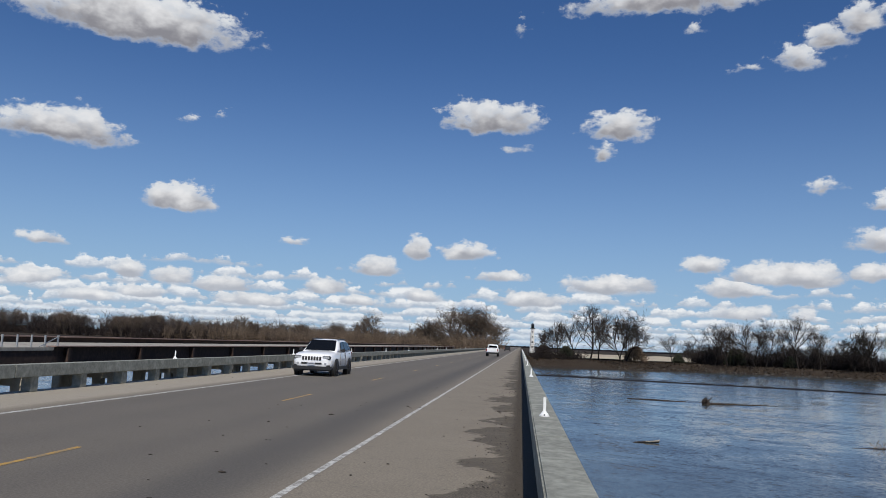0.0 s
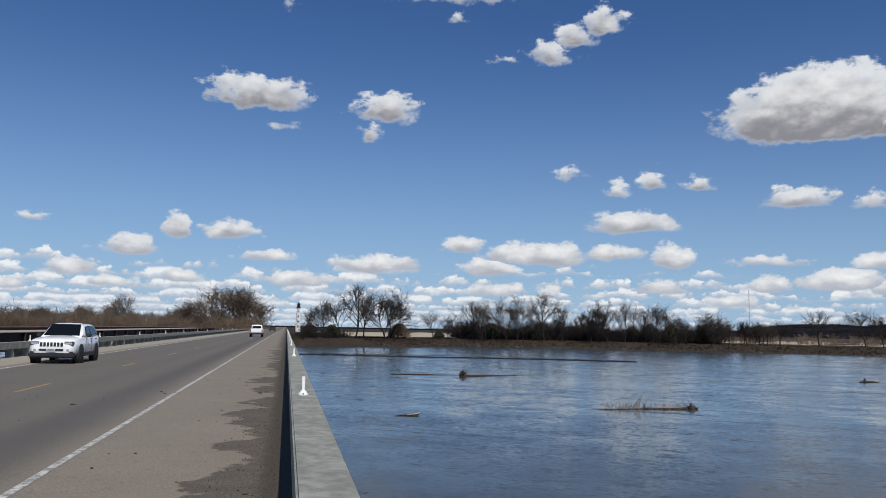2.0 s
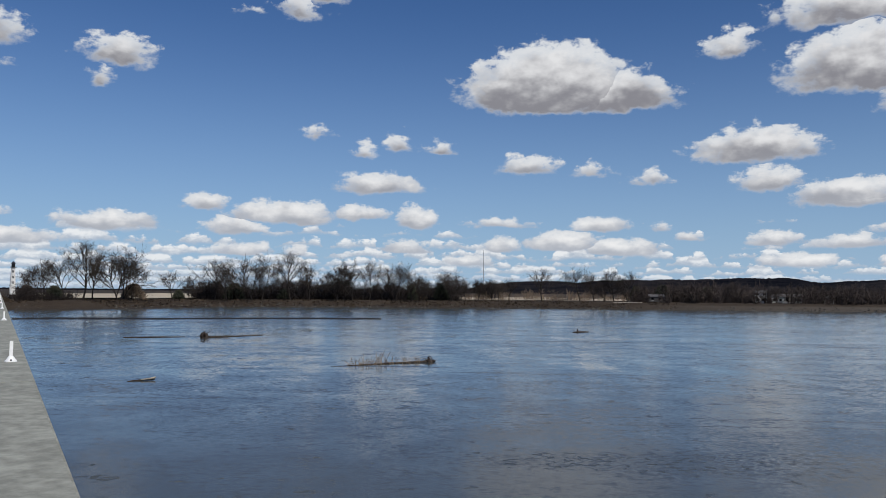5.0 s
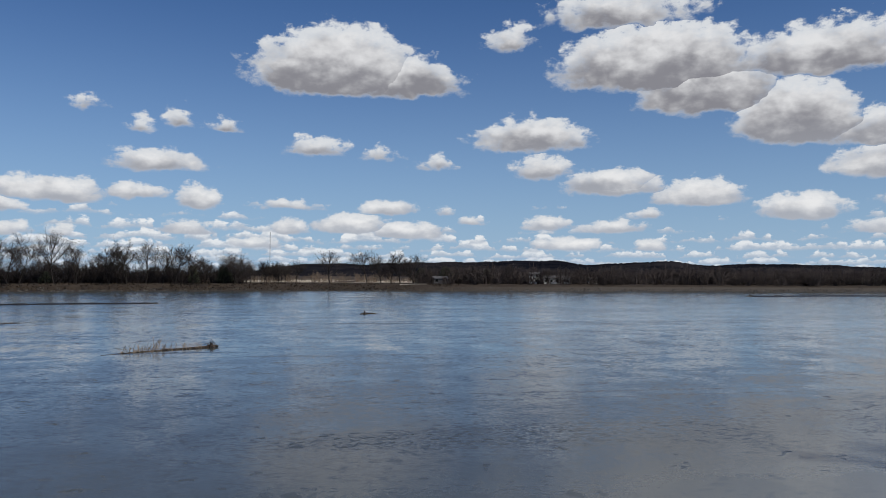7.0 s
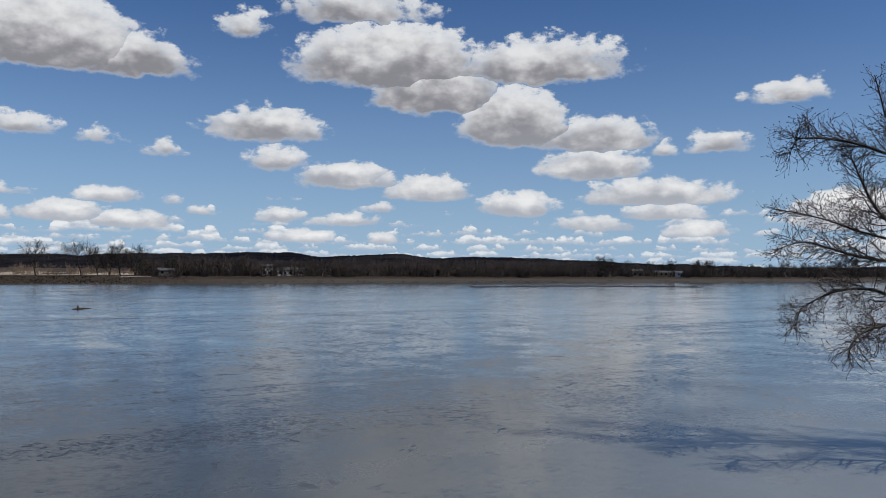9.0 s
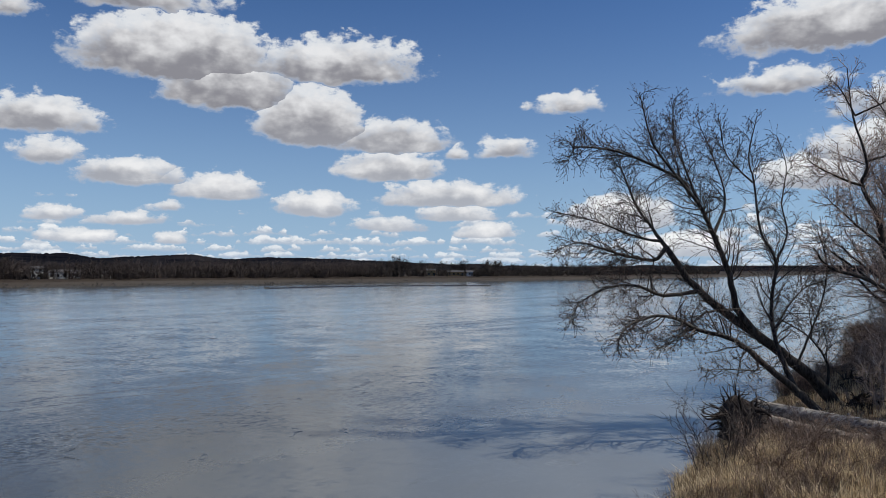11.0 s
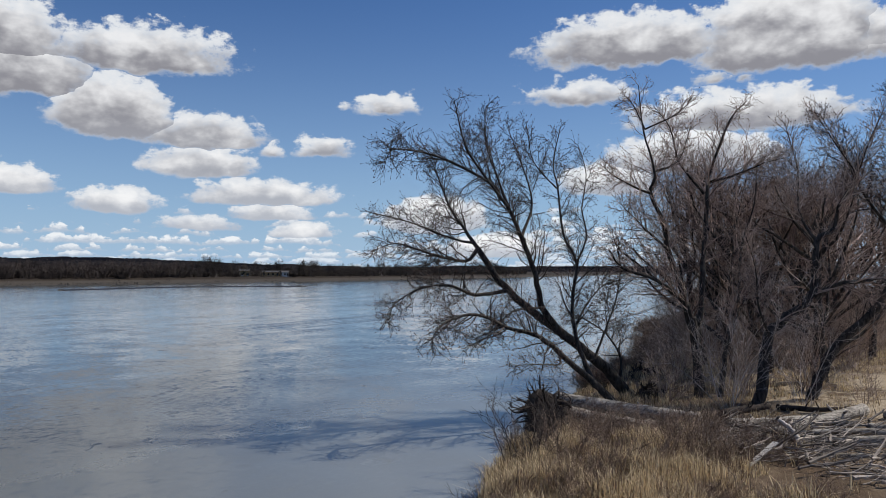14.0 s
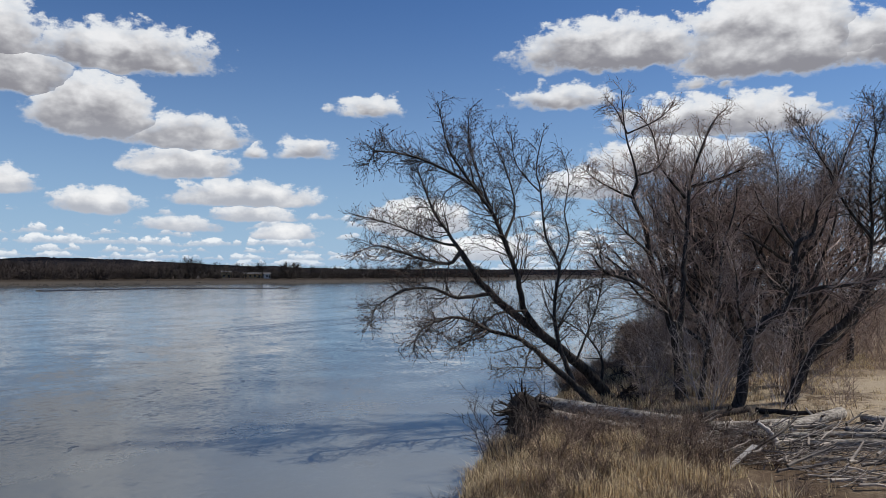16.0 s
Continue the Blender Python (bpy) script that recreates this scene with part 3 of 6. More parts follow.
def curve_through(points, step):
    """A smooth line through the points, in steps of about that many metres."""
    P = [Vector((*p, 0.0)) for p in points]
    P = [2 * P[0] - P[1], *P, 2 * P[-1] - P[-2]]
    out = []
    for i in range(1, len(P) - 2):
        a, b, c, d = P[i - 1:i + 3]
        n = max(2, int((c - b).length / step((b + c) / 2)))
        for k in range(n):
            t = k / n
            out.append(0.5 * ((2 * b) + (c - a) * t + (2 * a - 5 * b + 4 * c - d) * t * t + (3 * b - a - 3 * c + d) * t ** 3))
    return out


def land(points, step, outward, profile, seed):
    """A strip of land along a shore: rows at the profile's distances from the water's edge, with its heights."""
    line = curve_through(points, step)
    verts, faces = [], []
    n = len(profile)
    for i, p in enumerate(line):
        lo, hi = line[max(i - 4, 0)], line[min(i + 4, len(line) - 1)]
        t = (hi - lo).normalized()
        out = Vector((-t.y, t.x, 0)) * outward
        for d, z in profile:
            q = p + out * d
            lump = noise.noise(Vector((q.x * 0.11, q.y * 0.11, seed))) * min(0.5, 0.04 * max(d, 0)) + noise.noise(Vector((q.x * 0.6, q.y * 0.6, seed))) * min(0.16, 0.05 * max(d, 0))
            ragged = noise.noise(Vector((q.x * 0.09, q.y * 0.09, 5.0 + seed))) * (1.2 if d < 12 else 0)
            q += out * ragged * (0.35 if p.length < 70 else 1.6)
            verts.append((q.x, q.y, z + lump))
    for i in range(len(line) - 1):
        for k in range(n - 1):
            a = i * n + k
            faces.append((a, a + 1, a + n + 1, a + n))
    return verts, faces


far_v, far_f = land(FAR_SHORE, lambda p: 6.0 if -100 < p.x < 700 else 60.0, 1.0,
                    [(-40, -7.5), (-6, -5.7), (0, -5.2), (3, -4.7), (6, -3.9), (9, -3.0), (12, -2.5), (18, -2.3), (40, -2.2), (90, -2.1), (200, -2.0), (500, -1.6), (1100, -1.0), (2200, -1.0)], 1.0)
near_v, near_f = land(NEAR_SHORE, lambda p: 0.8 if 5 < p.x < 90 else (3.0 if -40 < p.x < 140 else 50.0), -1.0,
                      [(-40, -7.5), (-3, -5.8), (-0.4, -5.3), (0, -5.2), (0.5, -4.95), (1.0, -4.78), (1.8, -4.6), (2.6, -4.52), (3.5, -4.46), (4.5, -4.4), (6, -4.34), (8, -4.3), (10, -4.25),
                       (13, -4.2), (17, -4.1), (22, -4.0), (30, -3.8), (45, -3.5), (80, -3.0), (200, -2.5), (600, -2.0), (2200, -1.0)], 2.0)
bed = [(-3000, -2500, -7.6), (3000, -2500, -7.6), (3000, 3000, -7.6), (-3000, 3000, -7.6)]
ground_v = far_v + near_v + bed
n0, n1 = len(far_v), len(far_v) + len(near_v)
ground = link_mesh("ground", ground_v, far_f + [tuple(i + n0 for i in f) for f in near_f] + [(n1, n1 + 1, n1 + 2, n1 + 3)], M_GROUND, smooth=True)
tagged(ground, "sandy river flats with dead grass and a muddy bank", "ground", kind="structure")
water = link_mesh("water", [(-2600, -1400, WATER_Z), (2600, -1400, WATER_Z), (2600, 900, WATER_Z), (-2600, 900, WATER_Z)], [(0, 1, 2, 3)], M_WATER)
tagged(water, "wide grey-blue river with a rippled surface", "river", kind="structure")

# low wooded hills beyond the river
def hill(far, rise, az0, az1, wave, seed, name="hill"):
    verts, faces = [], []
    steps = int((az1 - az0) / 0.08)
    rows = [(0.0, 0.0), (0.16, 0.42), (0.34, 0.78), (0.5, 1.0), (0.7, 0.9), (1.0, 0.0)]
    for i in range(steps + 1):
        az = az0 + (az1 - az0) * i / steps
        edge = min(1.0, (az - az0) / 7.0, (az1 - az) / 5.0)
        h = (rise(az) if callable(rise) else rise) * (1.0 if callable(rise) else edge) * (1 + wave * noise.noise(Vector((az * 0.11, seed, 0))) * 1.6 + 0.16 * noise.noise(Vector((az * 0.5, seed, 3)))) + 1.6 * noise.noise(Vector((az * 5, seed, 7))) + 1.3 * noise.noise(Vector((az * 17, seed, 9)))
        for s, k in rows:
            d = far + 900 * s
            verts.append((d * math.sin(radians(az)), d * math.cos(radians(az)), -2.5 + h * k))
    n = len(rows)
    for i in range(steps):
        for k in range(n - 1):
            faces.append((i * n + k, i * n + k + 1, (i + 1) * n + k + 1, (i + 1) * n + k))
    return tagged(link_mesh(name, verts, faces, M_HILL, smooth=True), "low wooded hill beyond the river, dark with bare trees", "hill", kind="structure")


RIDGE = ((27, -0.12), (30, 0.15), (33, 0.5), (34.6, 0.80), (39, 0.86), (44.7, 0.97), (48.4, 1.0), (51, 1.1), (56, 0.87), (60, 1.08), (64, 0.78), (66.4, 0.93), (72, 0.74), (76.5, 0.56), (79, 0.42), (86, 0.3))


def ridge_height(az):
    """Height of the long ridge's crest at that bearing, for a crest 1950 m off."""
    for (a0, e0), (a1, e1) in zip(RIDGE, RIDGE[1:]):
        if a0 <= az <= a1:
            return 4.1 + 1950 * math.tan(radians(e0 + (e1 - e0) * (az - a0) / (a1 - a0)))
    return 4.0


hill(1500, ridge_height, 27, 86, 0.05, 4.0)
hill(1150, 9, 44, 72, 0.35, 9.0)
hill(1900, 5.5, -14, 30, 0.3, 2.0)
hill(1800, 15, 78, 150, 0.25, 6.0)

# ---- the road bridge ----
RAIL_IN, RAIL_OUT, RAIL_TOP, RAIL_LOW = 0.188, 0.566, 0.70, 0.38
LEFT_IN = -12.3
BRIDGE_START, BRIDGE_END = -3.0, 292.0
bridge = thing("road_bridge", 0, 0, 0, "two-lane concrete road bridge with worn deck over the river", "bridge")
bridge["kind"] = "structure"
part("deck", a_box(LEFT_IN - 0.45, RAIL_OUT + 0.05, -70, 1500, -0.32, 0.0), M_ROAD, bridge)
for gx in (-11.2, -8.2, -5.2, -2.2, 0.1):
    part("girder", a_box(gx - 0.3, gx + 0.3, BRIDGE_START, BRIDGE_END, -1.5, -0.324), M_PIER, bridge)
for py in (46.0, 96.0, 146.0, 196.0, 246.0):
    bm = a_box(-11.6, 0.3, py - 0.6, py + 0.6, -7.5, -2.2, bevel=0.15)
    box(bm, -12.3, 0.6, py - 0.7, py + 0.7, -2.4, -1.504, bevel=0.05)
    part("pier", bm, M_PIER, bridge)
bank = bmesh.new()
for y0, y1 in ((-75.0, -3.2), (292.2, 1500.0)):
    v = [bank.verts.new(c) for c in ((LEFT_IN - 0.6, y0, -0.33), (RAIL_OUT + 0.2, y0, -0.33), (RAIL_OUT + 0.2, y1, -0.33), (LEFT_IN - 0.6, y1, -0.33),
                                     (LEFT_IN - 9, y0, -5.5), (RAIL_OUT + 9, y0, -5.5), (RAIL_OUT + (6 if y0 < 0 else 9), y1, -5.5), (LEFT_IN - 9, y1, -5.5))]
    for f in ((0, 1, 2, 3), (0, 4, 5, 1), (1, 5, 6, 2), (2, 6, 7, 3), (3, 7, 4, 0)):
        bank.faces.new([v[i] for i in f])
tagged(part("embankment", bank, M_GROUND), "earth embankment carrying the road up to the bridge", "embankment", kind="structure")


def rail(inner, outer, y0, y1, name_label):
    """Open concrete bridge rail: a deep beam in lengths, on posts 2.3 m apart."""
    r = thing("bridge_rail", 0, 0, 0, name_label, "bridge rail", "bridge rails")
    lo, hi = min(inner, outer), max(inner, outer)
    y = y0
    k = 0
    while y < y1:
        step = 9.2 if y < 140 else 36.8
        end = min(y + step, y1)
        part("beam", a_box(lo, hi, y + 0.006, end - 0.006, RAIL_LOW, RAIL_TOP, bevel=0.018), M_RAIL, r)
        y = end
    me = None
    for i in range(int((min(y1, 292) - y0) / 2.3)):
        if me is None:
            ob = part("post", a_box(lo + 0.06, hi - 0.05, -0.16, 0.16, 0.002, RAIL_LOW, bevel=0.012), M_RAIL, r)
            me = ob.data
        else:
            ob = new("post", me)
            ob.parent = r
        ob.location = (0, y0 + 0.9 + 2.3 * i, 0)
    return r


rail(RAIL_IN, RAIL_OUT, -9.2, 300.0, "weathered grey concrete bridge rail, a beam on short posts")
rail(LEFT_IN, LEFT_IN - 0.378, -9.2, 300.0, "weathered grey concrete bridge rail with gaps between its posts")


def stripe(name, x, wide, y0, y1, mat, label):
    v, f = [], []
    n = max(1, int((y1 - y0) / 6))
    for i in range(n + 1):
        y = y0 + (y1 - y0) * i / n
        for e in (-wide / 2, wide / 2):
            v.append((x + e + 0.006 * noise.noise(Vector((x, y * 0.3, 0))), y, 0.004))
    for i in range(n):
        f.append((2 * i, 2 * i + 1, 2 * i + 3, 2 * i + 2))
    return tagged(link_mesh(name, v, f, mat), label, "road marking", kind="structure")


stripe("edge_line", -2.52, 0.10, -60, 1490, M_WHITE_LINE, "rubbed white edge line painted on the deck")
stripe("edge_line", -9.76, 0.15, -60, 1490, M_WHITE_LINE, "rubbed white edge line painted on the deck")
for i in range(22):
    y = 8.3 + 12.55 * i
    o = stripe("centre_dash", -6.2, 0.10, y - 0.3, y + 2.6, M_YELLOW_LINE, "faded yellow centre dash painted on the deck")
    o["group"] = "centre dashes"

# ---- the old girder bridge upstream, alongside ----
OLD_X = -24.0
old = thing("old_girder_bridge", OLD_X, 0, 0, "old rusty plate-girder bridge standing beside the road", "bridge")
old["kind"] = "structure"
part("girder", a_box(-0.02, 0.02, 38.5, 285, -0.62, 0.62), M_RUST, old, "dark rusted steel plate girder")
part("flange", a_box(-0.32, 0.32, 38.5, 285, 0.624, 0.68), M_FLANGE, old, "dusty pink-brown top flange")
part("lower_flange", a_box(-0.32, 0.32, 38.5, 285, -0.68, -0.624), M_RUST, old)
part("girder", a_box(-9.02, -8.98, 20, 285, -0.62, 0.9), M_RUST, old)
part("flange", a_box(-9.3, -8.7, 20, 285, 0.904, 0.98), M_FLANGE, old)
part("slab", a_box(-8.97, -0.4, -40, 285, 0.30, 0.55), M_DECK_OLD, old, "pale concrete deck slab")
part("near_girder", a_box(-0.3, 0.3, -60, 38.3, -0.66, 0.44), M_RUST, old)
part("kerb", a_box(-0.35, 0.35, -60, 38.3, 0.444, 0.62, bevel=0.02), M_DECK_OLD, old, "pale concrete kerb")
for i in range(32):
    y = 39.75 + 8.0 * i if i else 39.75
    bm = a_box(0.024, 0.3, y - 0.02, y + 0.02, -0.6, 0.6)
    box(bm, 0.2, 0.34, y - 0.11, y + 0.11, -0.6, 0.55)
    part("stiffener", bm, M_RUST, old)
for i in range(18):
    y = 20.1 + 1.12 * i
    part("post", a_box(-0.035, 0.035, y - 0.035, y + 0.035, 0.6 if y < 38.3 else 0.66, 1.22), M_GALV, old)
bm = bmesh.new()
rod(bm, (0, 37.6, 0.64), (0, 39.2, 1.16), 0.03)
part("brace", bm, M_GALV, old)
for i in range(30):
    y = 18.4 + 9.0 * i
    bm = a_box(-9.4, 0.4, y - 0.4, y + 0.4, -1.25, -0.69, bevel=0.03)
    for cx in (-9.0, -6.0, -3.0, 0.0):
        box(bm, cx - 0.32, cx + 0.32, y - 0.32, y + 0.32, -7.5, -1.24)
    part("pier", bm, M_PIER, old, "cream concrete pier in the sun")

# ---- far trees ----
def bare_tree(seed, tall, spread=1.0, trunk_share=0.3, limbs=7, twig=0.035, fullness=1.0, stems=1, angle=46):
    """Runs of a leafless broad-leaved tree: trunk and limbs, and the fine branches of its crown."""
    rng = random.Random(seed)
    wood, crown = [], []
    for s in range(stems):
        lean = Vector((rng.gauss(0, 0.10 * (1 + stems * 0.6)), rng.gauss(0, 0.10 * (1 + stems * 0.6)), 1))
        r = tall * 0.020 * (0.75 if stems > 1 else 1.0)
        trunk = bend(rng, Vector((rng.gauss(0, 0.25) * (stems > 1), rng.gauss(0, 0.25) * (stems > 1), -0.1)), lean, tall * 0.80, 9, 0.07, 0.02)
        tr = [r * (1 - 0.85 * (i / 9) ** 0.9) + 0.02 for i in range(10)]
        wood.append((trunk, tr, 6))
        for p, d, pr, s_ in sprout(rng, trunk, tr, limbs, angle, trunk_share, 0.97):
            ln = tall * (0.56 - 0.34 * s_) * spread * (0.75 + 0.5 * rng.random())
            limb = bend(rng, p, d, ln, 6, 0.13, 0.09)
            lr = taper(max(pr * 0.72, 0.010 * tall), 0.0035 * tall, 6)
            wood.append((limb, lr, 5))
            for p2, d2, r2, s2 in sprout(rng, limb, lr, int(7 * fullness), 42, 0.36, 1.0):
                l2 = ln * (0.60 - 0.25 * s2) * (0.7 + 0.6 * rng.random())
                br = bend(rng, p2, d2, l2, 3, 0.2, 0.07)
                rr = taper(max(r2 * 0.6, twig * 2.2), twig * 1.1, 3)
                crown.append((br, rr, 3))
                for p3, d3, r3, s3 in sprout(rng, br, rr, int(5 * fullness), 42, 0.2, 1.0):
                    tw = bend(rng, p3, d3, l2 * (0.5 + 0.35 * rng.random()), 2, 0.22, 0.05)
                    crown.append((tw, taper(twig, twig * 0.5, 2), 3))
                    for p4, d4, r4, s4 in sprout(rng, tw, taper(twig, twig * 0.5, 2), int(2.4 * fullness), 42, 0.3, 1.0):
                        crown.append((bend(rng, p4, d4, l2 * 0.34, 1, 0.2, 0.05), taper(twig * 0.75, twig * 0.4, 1), 3))
    return wood, crown


def tree_thing(name, runs, label, category, group, bark, twigs):
    t = thing(name, 0, 0, 0, label, category, group)
    link_mesh("trunk", *tubes(runs[0]), bark, t, smooth=True)
    link_mesh("crown", *tubes(runs[1]), twigs, t)
    return t


def place(proto, used, x, y, z, scale, turn):
    """The first use moves the tree itself; the others are copies."""
    m = pose(x, y, z, 0, 0, turn)
    if not used:
        proto.matrix_basis = m
        proto.scale = (scale,) * 3
        used.append(1)
        return proto
    c = copy_thing(proto, m)
    c.scale = (scale,) * 3
    return c


def polar(az, d):
    return d * math.sin(radians(az)), d * math.cos(radians(az))


tall_kinds = [(tree_thing("cottonwood_tree", bare_tree(11 + i, 20.0, 1.3, 0.24, 12, 0.042, 1.0, st, 44), "tall leafless cottonwood on the far river bank", "tree", "trees on the far bank", M_FAR_BARK, M_FAR_TWIG), [])
              for i, st in enumerate((1, 2, 1, 1, 2))]
left_kinds = [(tree_thing("cottonwood_tree", bare_tree(31 + i, 20.0, 1.3, 0.22, 12, 0.040, 1.0, st, 46), "grey-brown leafless cottonwood beyond the bridges", "tree", "trees beyond the bridges", M_LEFT_BARK, M_LEFT_TWIG), [])
              for i, st in enumerate((1, 2, 2))]
EYE_Z = 1.66


def far_tree(kind, az, d, top_el, base=-2.25, wide=1.0):
    """A tree on the far bank at that bearing and distance, its top at that elevation above the eye's level."""
    x, y = polar(az, d)
    tall = EYE_Z + d * math.tan(radians(top_el)) - base
    kinds = left_kinds if az < 0 else tall_kinds
    proto, used = kinds[kind % len(kinds)]
    return place(proto, used, x, y, base, tall / 19.0, az * 37.0 % 360)


far_tree(1, 2.6, 305, 1.45); far_tree(2, 3.8, 308, 1.55); far_tree(0, 4.9, 303, 2.45); far_tree(3, 5.5, 310, 2.0); far_tree(4, 7.0, 304, 2.15)
far_tree(1, 7.4, 312, 1.8); far_tree(2, 10.5, 330, 0.95); far_tree(0, 13.3, 336, 1.6); far_tree(3, 14.1, 334, 1.72); far_tree(4, 15.8, 338, 1.9)
far_tree(2, 16.5, 345, 1.5); far_tree(0, 18.5, 342, 2.1); far_tree(3, 19.8, 350, 1.6); far_tree(1, 21.8, 346, 1.35); far_tree(4, 22.9, 345, 1.68)
far_tree(0, 24.1, 350, 1.62); far_tree(2, 25.2, 352, 1.5); far_tree(3, 26.0, 347, 1.72); far_tree(1, 27.2, 345, 1.12); far_tree(4, 30.1, 345, 1.05)
far_tree(0, 36.6, 365, 1.3); far_tree(3, 41.7, 366, 1.4); far_tree(1, 41.0, 368, 0.8); far_tree(2, 30.1, 350, 1.2); far_tree(2, 39.3, 360, 1.42); far_tree(3, 40.3, 362, 1.2); far_tree(1, 42.6, 365, 1.15)
far_tree(0, -4.3, 420, 2.3); far_tree(4, -3.3, 430, 2.3); far_tree(2, -2.5, 425, 1.9); far_tree(3, -5.0, 440, 2.05); far_tree(1, -1.9, 428, 1.35); far_tree(0, -5.8, 436, 1.5)
far_tree(3, -3.8, 450, 1.9); far_tree(1, -2.9, 455, 1.7); far_tree(4, -6.6, 430, 1.35); far_tree(2, -10.5, 430, 1.55); far_tree(3, 1.9, 325, 0.9); far_tree(0, 32.0, 360, 0.65); far_tree(4, 33.0, 362, 0.6); far_tree(2, 34.2, 364, 0.75)
rng = random.Random(5)


def shore_distance(az):
    """How far off the far waterline is at that bearing."""
    best = 900.0
    d = Vector((math.sin(radians(az)), math.cos(radians(az))))
    for (x0, y0), (x1, y1) in zip(FAR_SHORE, FAR_SHORE[1:]):
        e = Vector((x1 - x0, y1 - y0))
        det = d.x * -e.y + d.y * e.x
        if abs(det) > 1e-9:
            t, s = (x0 * -e.y + y0 * e.x) / det, (d.x * y0 - d.y * x0) / det
            if t > 0 and 0 <= s <= 1:
                best = min(best, t)
    return best


for i in range(70):
    az = rng.uniform(11.5, 34)
    far_tree(i, az, shore_distance(az) + rng.uniform(24, 60), rng.uniform(0.05, 0.85) if az < 29 else rng.uniform(0.3, 0.7))
for i in range(84):
    az = rng.uniform(41, 97)
    far_tree(i, az, shore_distance(az) + rng.uniform(22, 80), rng.uniform(-0.05, 0.4) + (0.22 if az > 74 else 0.0) + (0.3 if rng.random() < 0.12 else 0))
for i in range(86):
    far_tree(i, rng.uniform(-42, -4), rng.uniform(400, 540), rng.uniform(0.4, 0.9) + (0.3 if rng.random() < 0.12 else 0), -2.0)


def thicket(name, count, where, tall, mat, seed, label, twig=0.06, stems=9):
    """A belt of bare scrub and young wood: many upright stems with side twigs, as one mass."""
    rng = random.Random(seed)
    runs = []
    for _ in range(count):
        x, y, z = where(rng)
        h = tall * rng.uniform(0.3, 1.25)
        for _ in range(stems):
            d = Vector((rng.gauss(0, 0.42), rng.gauss(0, 0.42), 1))
            s = bend(rng, Vector((x + rng.gauss(0, 0.6), y + rng.gauss(0, 0.6), z - 0.2)), d, h * rng.uniform(0.6, 1.0), 2, 0.1, 0.03)
            runs.append((s, taper(twig * 1.4, twig * 0.6, 2), 3))
            for p, d2, r, q in sprout(rng, s, taper(twig * 1.4, twig * 0.6, 2), 6, 50, 0.25, 1.0):
                runs.append((bend(rng, p, d2, h * 0.26, 1, 0.25, 0.02), taper(twig * 0.8, twig * 0.35, 1), 3))
    return tagged(link_mesh(name, *tubes(runs), mat), label, "woods", kind="stuff")


SIGHT_GAPS = ((50.6, 54.0), (55.1, 55.9), (44.2, 45.0), (77.2, 81.0))     # bearings from the bridge where the wood is thinned so the houses show


def belt(az0, az1, d0, d1, z=-2.3):
    def where(rng):
        while True:
            az, d = rng.uniform(az0, az1), rng.uniform(d0, d1)
            if d0 > 200 or d > 48 or rng.random() < 0.5 or not any(a < az < b for a, b in SIGHT_GAPS):
                break
        return (*polar(az, d + (shore_distance(az) if d0 < 200 else 0.0)), z)
    return where


thicket("far_woods", 420, belt(72, 98, 14, 75), 7.2, M_FAR_TWIG, 27, "dense bare woods along the far bank", 0.13)
thicket("far_woods", 760, belt(43, 74, 13, 80), 8.6, M_FAR_WOOD, 21, "dense bare woods along the far bank", 0.11)
thicket("far_woods", 560, belt(12.0, 30.5, 18, 60), 7.0, M_FAR_DARK, 22, "dense bare woods along the far bank", 0.10)
thicket("field_scrub", 130, belt(26, 44, 24, 110), 5.6, M_SCRUB, 26, "tan leafless scrub at the edge of the field", 0.06, 6)
thicket("far_scrub", 700, belt(-25, -1.5, 395, 460, -2.0), 8.6, M_SCRUB, 23, "tan leafless scrub and young trees beyond the bridges", 0.08)
thicket("far_woods", 300, belt(-24, -2, 470, 560, -2.0), 11.5, M_LEFT_TWIG, 24, "grey-brown bare woods behind the scrub", 0.10)
thicket("far_woods", 480, belt(-46, -21, 400, 520, -2.0), 10.5, M_FAR_WOOD, 28, "dark bare woods beyond the old bridge", 0.10)
thicket("bank_scrub", 62, belt(0.6, 4.4, 10, 30), 4.0, M_FAR_DARK, 25, "bare scrub at the end of the bridge", 0.06)


# the far bank's slope: dead grass tufts and stones
BANK = ((0.0, -5.2), (3.0, -4.7), (6.0, -3.9), (9.0, -3.0), (12.0, -2.5), (18.0, -2.3))


def bank_height(d):
    for (d0, z0), (d1, z1) in zip(BANK, BANK[1:]):
        if d <= d1:
            return z0 + (z1 - z0) * (d - d0) / (d1 - d0)
    return BANK[-1][1]


rng = random.Random(44)
v, f = [], []
for _ in range(5200):
    az = rng.uniform(0.6, 46)
    off = rng.uniform(2.5, 20)
    x, y = polar(az, shore_distance(az) + off / max(0.5, math.cos(radians(max(0, az - 40) * 0.5))))
    z = bank_height(off) - 0.1
    h, w, a = rng.uniform(0.15, 0.6), rng.uniform(0.2, 0.6), rng.random() * 3.14
    k = len(v)
    v += [(x - w * math.cos(a), y - w * math.sin(a), z), (x + w * math.cos(a), y + w * math.sin(a), z), (x + w * math.sin(a), y - w * math.cos(a), z), (x + rng.gauss(0, 0.3), y + rng.gauss(0, 0.3), z + h)]
    f += [(k, k + 1, k + 3), (k + 1, k + 2, k + 3), (k + 2, k, k + 3)]
tagged(link_mesh("bank_grass", v, f, M_FAR_GRASS), "dark matted dead grass on the slope of the far bank", "grass", kind="stuff")
v, f = [], []
